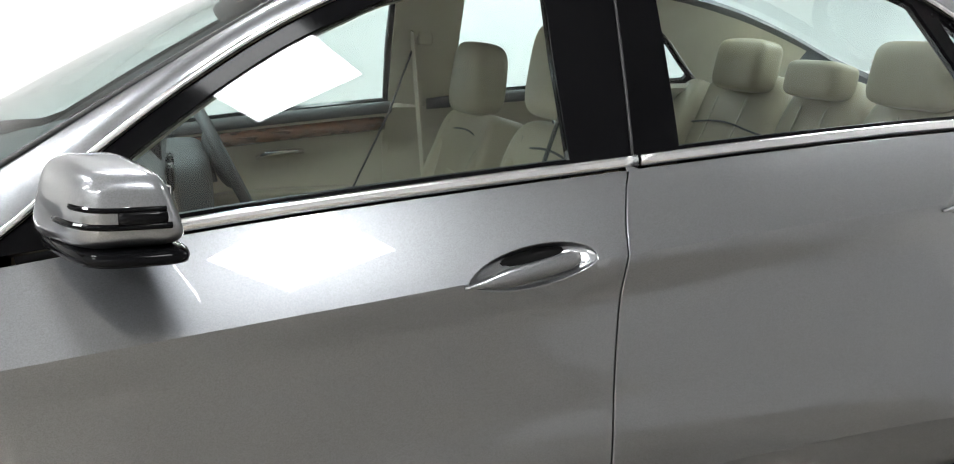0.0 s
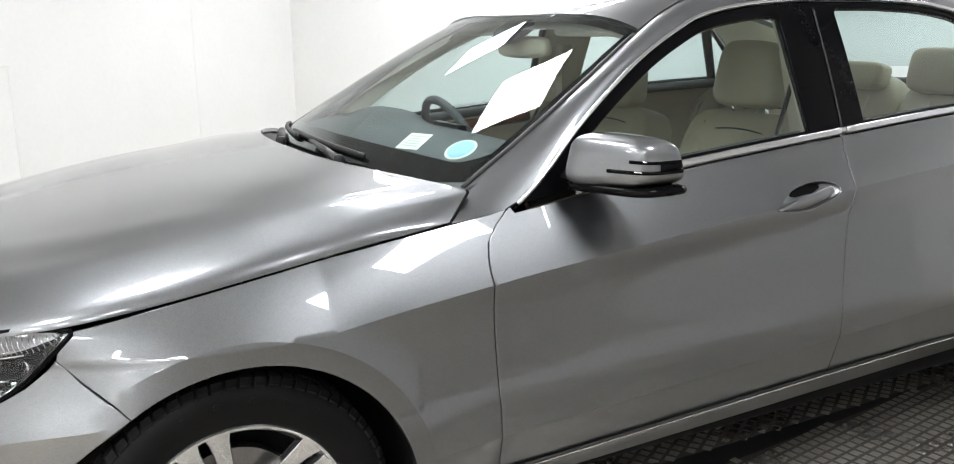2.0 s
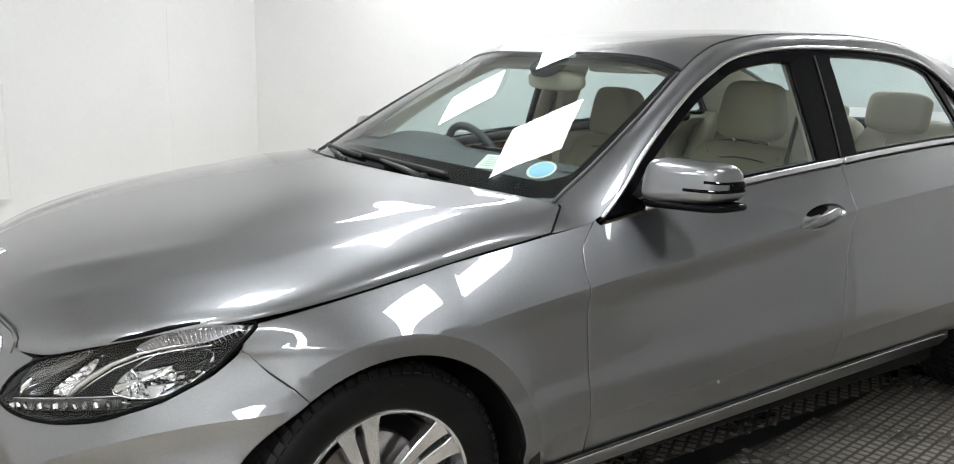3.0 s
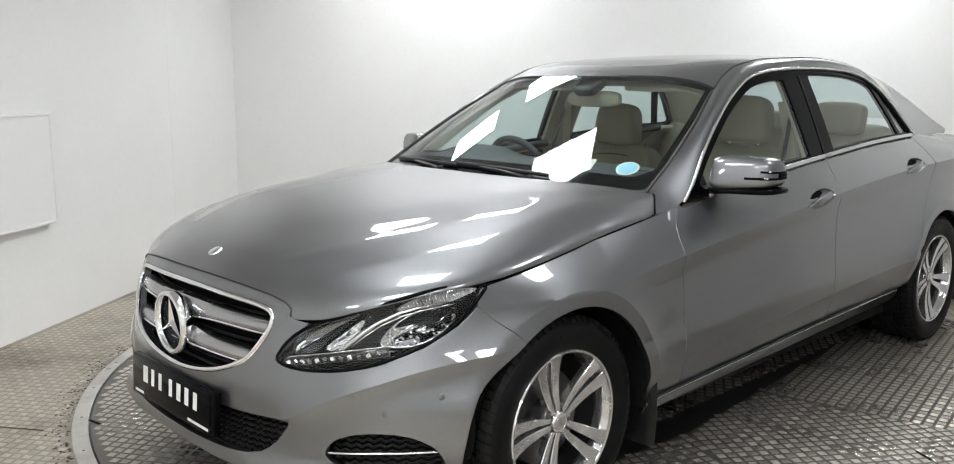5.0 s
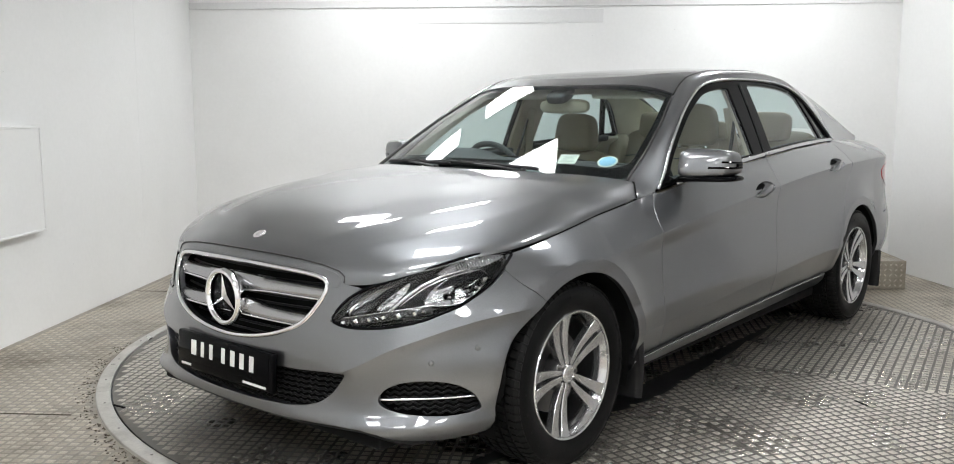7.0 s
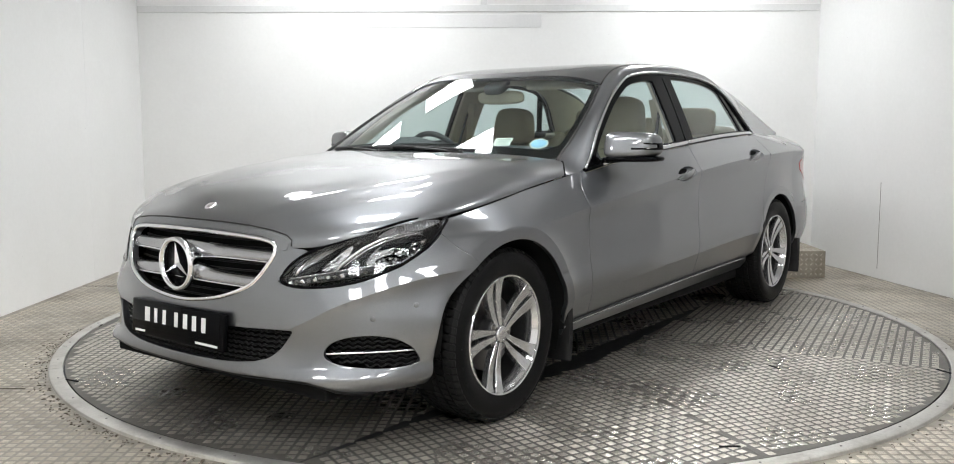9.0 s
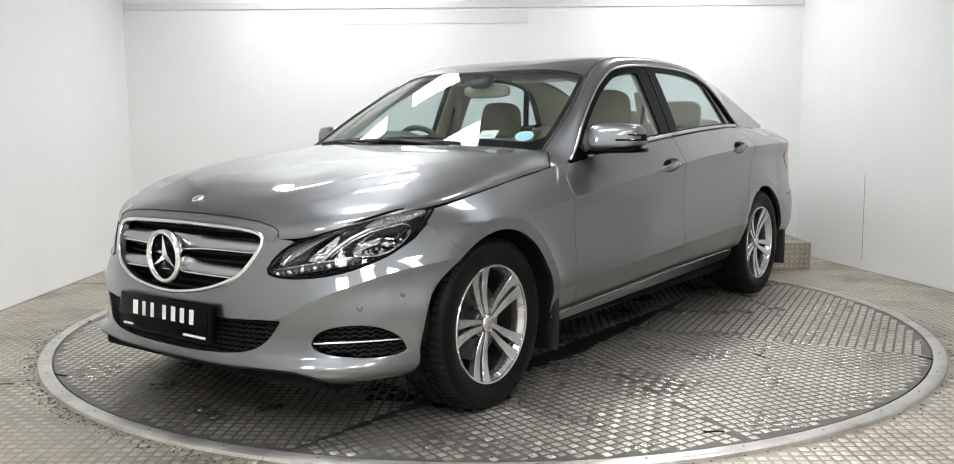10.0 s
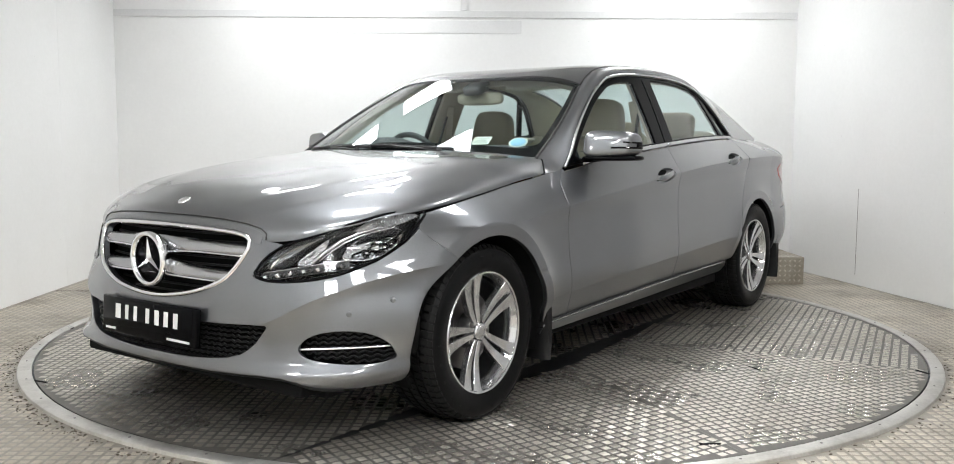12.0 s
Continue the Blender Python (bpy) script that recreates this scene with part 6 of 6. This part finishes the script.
for u0, u1, v1 in ((.45, -.30, .085), (-.20, -.86, .10)):
    wip = new("wiper")
    hang(wip, car, "black windscreen wiper at rest")
    base = hood(u0 * .9, .99) + Vector((-.03, 0, -.004))
    mid_ = screen((u0 + u1) / 2, .035) + Vector((.014, 0, .010))
    part("arm", tube_bm([base, base.lerp(mid_, .5) + Vector((0, 0, .003)), mid_], .008, 8, flat=.45, radii=[.018, .014, .009]), BLACK, wip)
    part("pivot", lathe_bm([(.0003, .015), (.011, .014), (.014, 0), (.014, -.02)], 16, Matrix.Translation(base)), BLACK, wip)
    bl = [screen(u0 + .06 + (u1 - u0 - .06) * t, .035 + (v1 - .055) * t * .6) + Vector((.006, 0, .006)) for t in np.linspace(0, 1, 16)]
    part("blade", tube_bm(bl, .0065, 6, flat=1.3), SEAL, wip, "thin rubber blade")


def on_screen(u, v, off):
    a, b = screen(u + .01, v) - screen(u - .01, v), screen(u, v + .01) - screen(u, v - .01)
    n = a.cross(b).normalized()
    if n.x < 0:
        n = -n
    return Matrix.Translation(screen(u, v) + n * off) @ Matrix((( a.normalized().x, b.normalized().x, n.x, 0), (a.normalized().y, b.normalized().y, n.y, 0), (a.normalized().z, b.normalized().z, n.z, 0), (0, 0, 0, 1)))


disc = lathe_bm([(.0003, .0008), (.039, .0008), (.040, 0)], 40, on_screen(.840, .178, -.006))
d_ob = part("round_sticker", disc, PAPER, car, "round pale blue windscreen sticker")
part("sticker_print", lathe_bm([(.0003, .0014), (.033, .0014), (.0335, .0009)], 32, on_screen(.840, .178, -.006)), BLUE, d_ob, "pale blue print")
sq = part("paper_sticker", box_bm(.078, .066, .001, on_screen(.615, .165, -.006) @ pose(0, 0, 0, 0, 0, 8)), PAPER, car, "square pale paper slip behind the windscreen", smooth=False)
for k in range(5):
    part("print_bar", box_bm(.060 - .008 * (k * 3 % 4), .003, .0008, on_screen(.615, .165, -.0048) @ pose(0, 0, 0, 0, 0, 8) @ Matrix.Translation((0, .020 - .010 * k, 0))), INK, sq, "grey line of print", smooth=False)

# ---- cabin ----
part("cabin_floor", box_bm(2.9, 1.42, .03, Matrix.Translation((-.35, 0, .272)), bevel=.005), CARPET, car, "dark carpet")


def dash_fn(a, b):
    y = -.735 + 1.47 * a
    px = (.99, .90, .78, .64, .54, .49, .475, .52, .58)
    pz = (.945, .972, .996, 1.004, .998, .935, .82, .68, .52)
    t = b * 8
    i = min(7, int(t))
    f = t - i
    x, z = px[i] + (px[i + 1] - px[i]) * f, pz[i] + (pz[i + 1] - pz[i]) * f
    k = 1 - (abs(y) / .735) ** 3
    hump = math.exp(-((y + .37) / .17) ** 4) * math.exp(-((x - .60) / .12) ** 2)
    return Vector((x - .10 * (1 - k) * (1 if x > .7 else 0), y, z + .040 * hump * (b < .7) + .010 * k - .01))


dash = sheet("dashboard", dash_fn, 60, 32, DASH, car, "dark grey soft dashboard")
part("dash_wood", tube_bm([(.480, y, .845) for y in np.linspace(-.70, .70, 20)], .022, 8, flat=1.3), WOOD, dash, "walnut dashboard strip")
for y in (-.60, -.08, .08, .60):
    part("air_vent", box_bm(.02, .11, .055, Matrix.Translation((.478, y, .912)), bevel=.008), GLOSS_BLACK, dash, "gloss black air vent")
part("knee_panel", puff_bm(.20, .52, .34, Matrix.Translation((.475, -.37, .765)), 5, 28, 16), DASH, dash, "dark panel round the steering column")
part("screen_unit", box_bm(.03, .20, .085, Matrix.Translation((.51, -.06, .965)), bevel=.006), GLOSS_BLACK, dash, "dark display screen")

steer = new("steering_wheel")
hang(steer, car, "dark leather steering wheel on the driver's side")
sm_ = Matrix.Translation((.340, -.37, .890)) @ pose(0, 0, 0, 0, -66, 0)
ring = [(.182 * math.cos(2 * math.pi * i / 40), .182 * math.sin(2 * math.pi * i / 40), 0) for i in range(40)]
part("wheel_rim", tube_bm(ring, .0155, 10, sm_, closed=True), DASH, steer, "dark leather rim")
part("wheel_boss", puff_bm(.17, .19, .055, sm_ @ Matrix.Translation((0, 0, -.012)), 2.6), DASH, steer, "dark padded boss")
for a in (90, 270, 180):
    part("wheel_spoke", box_bm(.11, .036, .016, sm_ @ Matrix.Rotation(radians(a), 4, "Z") @ Matrix.Translation((.12, 0, -.006)), bevel=.006), SATIN if a == 180 else DASH, steer)
part("column", tube_bm([(.37, -.37, .872), (.52, -.37, .84)], .05, 14), DASH, steer)


def front_seat(y, dx=0.0, dz=0.0):
    st = new("front_seat")
    hang(st, car, "cream leather front seat with a padded headrest")
    part("seat_cushion", puff_bm(.56, .52, .20, Matrix.Translation((-.02, y, .565)) @ pose(0, 0, 0, 0, -8, 0), 4), CREAM, st)
    for q in (-1, 1):
        part("seat_bolster", puff_bm(.54, .11, .22, Matrix.Translation((-.02, y + q * .225, .585)) @ pose(0, 0, 0, 0, -8, 0), 3), CREAM, st)
    bk = Matrix.Translation((-.335 + dx, y, .708 + dz * .6)) @ pose(0, 0, 0, 0, -17, 0)

    def shape(p):
        q = Vector(p)
        q.y *= 1 - .10 * max(0, q.z / .33)
        q.x += .03 * (abs(q.y) / .25) ** 2 * (q.x > 0)
        return q
    part("seat_back", puff_bm(.15, .53, .64, bk, 6.5, 36, 26, shape), CREAM, st)
    for q in (-1, 1):
        part("back_bolster", puff_bm(.15, .11, .56, bk @ Matrix.Translation((.035, q * .205, -.03)) @ pose(0, 0, 0, q * 4), 3), CREAM, st)
    for zz in (-.12, .0, .12):
        part("seat_seam", tube_bm([bk @ Vector((.0775, yy, zz)) for yy in np.linspace(-.15, .15, 8)], .0025, 5), CREAM_HARD, st, "stitched seam")
    for q in (-1, 1):
        part("seat_seam", tube_bm([bk @ Vector((.080, q * .155 + .02 * q * zz, zz)) for zz in np.linspace(-.26, .27, 12)], .0035, 5), DASH, st, "dark stitched seam")
    part("shoulder_seam", tube_bm([bk @ Vector((.079 - .10 * (yy / .22) ** 4 * .3, yy, .235 + .02 * math.cos(yy * 9))) for yy in np.linspace(-.19, .19, 14)], .003, 5), DASH, st, "dark stitched shoulder seam")
    hr = part("headrest", puff_bm(.120, .258, .215, Matrix.Translation((-.368 + dx, y, 1.148 + dz)) @ pose(0, 0, 0, 0, -8, 0), 4.2, 32, 20, lambda p: Vector((p.x - .02 * (p.y / .14) ** 2, p.y * (1 - .10 * p.z / .1), p.z))), CREAM, st, "padded leather headrest")
    for q in (-1, 1):
        part("headrest_post", tube_bm([(-.372 + dx, y + q * .075, 1.07 + dz), (-.395 + dx, y + q * .075, .97)], .007, 8), CHROME, hr, "chrome post")
    return st


front_seat(.365)
front_seat(-.395, -.04, -.052)

bench = new("rear_bench")
hang(bench, car, "cream leather rear bench with three headrests")
part("bench_cushion", puff_bm(.58, 1.28, .20, Matrix.Translation((-1.02, 0, .58)), 5, 40, 14), CREAM, bench)
for y, w in ((.42, .50), (0, .34), (-.42, .50)):
    bk = Matrix.Translation((-1.33, y, .80)) @ pose(0, 0, 0, 0, -24, 0)
    part("bench_back", puff_bm(.17, w, .62, bk, 4.5, 28, 18), CREAM, bench)
    for q in np.linspace(-.5, .5, 4)[1:-1]:
        part("seat_seam", tube_bm([bk @ Vector((.087, w * q, zz)) for zz in np.linspace(-.2, .2, 8)], .003, 5), CREAM_HARD, bench, "stitched seam")
    part("bench_fold", tube_bm([bk @ Vector((.088, w * q, .10 + .012 * math.cos(6 * q))) for q in np.linspace(-.47, .47, 12)], .0035, 5), DASH, bench, "dark fold across the backrest")
    zc, hh, ww = (1.125, .170, .265) if y else (1.095, .110, .235)
    part("headrest", puff_bm(.105, ww, hh, Matrix.Translation((-1.345, y * .88, zc)) @ pose(0, 0, 0, 0, -12, 0), 5.0, 30, 16), CREAM, bench, "padded leather headrest")
part("parcel_shelf", box_bm(.46, 1.24, .03, Matrix.Translation((-1.68, 0, .985)), bevel=.01), CREAM_HARD, car, "beige parcel shelf")
part("console", puff_bm(.75, .24, .32, Matrix.Translation((.12, 0, .52)), 6, 28, 14), DASH, car, "dark centre console")
part("console_armrest", puff_bm(.30, .22, .09, Matrix.Translation((-.16, 0, .70)), 4), CREAM, car, "cream centre armrest")

# door trims, inner pillars and belts on both sides
for s, k in ((1, 0), (-1, 1)):
    def inner_fn(d, s=s):
        return lambda x, z: Vector((x, s * (side(x, z) - d), z))
    line = [(.70, .36), (.70, belt_z(.70) - .02)] + belt_run(.66, -.22, -.012, 14) + [(-.225, .36)]
    trim = skin("door_trim", line, inner_fn(.085), CREAM_HARD, front_door[k], step=.06, edge=.02, out=(0, -s, 0), label="cream door trim")
    pts = [(x, s * (side(x, z) - .093), z) for x, z in belt_run(.68, -.20, -.062, 16)]
    part("wood_strip", tube_bm(pts, .026, 8, flat=1.0), WOOD, front_door[k], "dark walnut door strip")
    part("top_roll", tube_bm([(x, s * (side(x, z) - .075), z) for x, z in belt_run(.70, -.22, -.010, 16)], .020, 8), DASH, front_door[k], "dark door top roll")
    part("armrest", puff_bm(.52, .09, .07, Matrix.Translation((.12, s * .765, .69)), 4), CREAM, front_door[k], "cream armrest")
    part("pull_handle", tube_bm([(.22, s * .775, .83), (.19, s * .755, .845), (.10, s * .755, .85), (.07, s * .775, .845)], .009, 8), CHROME, front_door[k], "chrome inner handle")
    line = [(-.33, .36), (-.33, belt_z(-.33) - .012)] + belt_run(-.36, -1.20, -.012, 14) + [(-1.12, .70), (-1.0, .45), (-.98, .36)]
    skin("door_trim", line, inner_fn(.085), CREAM_HARD, rear_door[k], step=.06, edge=.02, out=(0, -s, 0), label="cream door trim")
    part("top_roll", tube_bm([(x, s * (side(x, z) - .075), z) for x, z in belt_run(-.34, -1.22, -.010, 16)], .020, 8), DASH, rear_door[k], "dark door top roll")
    # B pillar lining
    skin("pillar_lining", [(-.215, .99), (-.435, .99), (-.435, 1.335), (-.215, 1.335)], lambda x, z, s=s: Vector((x, s * (glass_y(x, z) - .050 - .02 * (1 - ((x + .325) / .11) ** 2)), z)), CREAM_HARD, car, step=.03, edge=.02, out=(0, -s, 0), label="cream centre pillar lining")
    skin("pillar_trim", [(-.205, .42), (-.205, .985), (-.44, .985), (-.40, .42)], inner_fn(.088), CREAM_HARD, car, step=.05, edge=.02, out=(0, -s, 0), label="cream lower pillar trim")
    # A pillar and roof edge lining
    sheet("roof_lining", lambda a, b, s=s: Vector((pillar(a * .87, b).x, s * (pillar(a * .87, b).y - .030 - .004), pillar(a * .87, b).z - .022 - .02 * b)), 70, 6, HEADLINER, car, "beige pillar lining")
    # broad cover on the inside of the A pillar
    edge = [(x, z) for x, z in rail_run(.68, -.06, .006, 30)]
    edge += [(x, z) for x, z in reversed(rail_run(.72, -.10, .050, 30)) if z > belt_z(x) - .01]
    skin("pillar_cover", clean(edge), lambda x, z, s=s: Vector((x, s * (glass_y(x, z) - .036 - .75 * max(0.0, railO_z(x) - z)), z)), HEADLINER, car, step=.03, edge=.012, out=(0, -s, 0), label="cream front pillar cover")
    part("seat_belt", box_bm(.004, .048, .62, Matrix.Translation((-.30, s * .655, .93)) @ pose(0, 0, 0, s * 9, 6, 0)), CREAM_HARD, car, "beige seat belt", smooth=False)
    part("belt_tongue", tube_bm([(-.285, s * .640, 1.20), (-.20, s * .655, .98), (-.06, s * .675, .70), (.02, s * .68, .60)], .010, 6, flat=.3), SEAL, car, "dark seat belt webbing")
    part("belt_guide", box_bm(.05, .03, .09, Matrix.Translation((-.315, s * .632, 1.235)), bevel=.008), CREAM_HARD, car, "beige belt guide")
    line = [(-1.16, .62), (-1.14, .88), (-1.20, 1.035), (-1.60, 1.03), (-1.60, .62)]
    skin("quarter_trim", line, inner_fn(.11), HEADLINER, car, step=.06, edge=.02, out=(0, -s, 0), label="beige rear quarter trim")
    part("side_bolster", puff_bm(.15, .13, .56, Matrix.Translation((-1.26, s * .655, .80)) @ pose(0, 0, 0, 0, -24, 0), 4, 20, 16), CREAM, bench, "cream side bolster")
    # sun visor
    part("sun_visor", puff_bm(.14, .40, .022, Matrix.Translation((.185, s * .33, 1.310)) @ pose(0, 0, 0, 0, 22, 0), 6), HEADLINER, car, "beige sun visor")

# inner mirror
rv = new("interior_mirror")
hang(rv, car, "cream-backed interior mirror under the windscreen top")
part("mirror_shell", puff_bm(.045, .272, .070, Matrix.Translation((.265, 0, 1.243)) @ pose(0, 0, 0, 0, 8, 6), 3.5), CREAM_HARD, rv)
part("mirror_stem", tube_bm([(.275, 0, 1.275), (.30, 0, 1.315)], .012, 8), CREAM_HARD, rv)
part("dome_lamp", puff_bm(.075, .16, .022, Matrix.Translation((.10, 0, 1.347)) @ pose(0, 0, 0, 0, 14, 0), 5), DOME, car, "lit warm dome lamp in the headliner")
part("sensor_box", puff_bm(.12, .12, .05, Matrix.Translation((.300, 0, 1.297)) @ pose(0, 0, 0, 0, 28, 0), 4), DASH, rv, "dark sensor box on the glass")
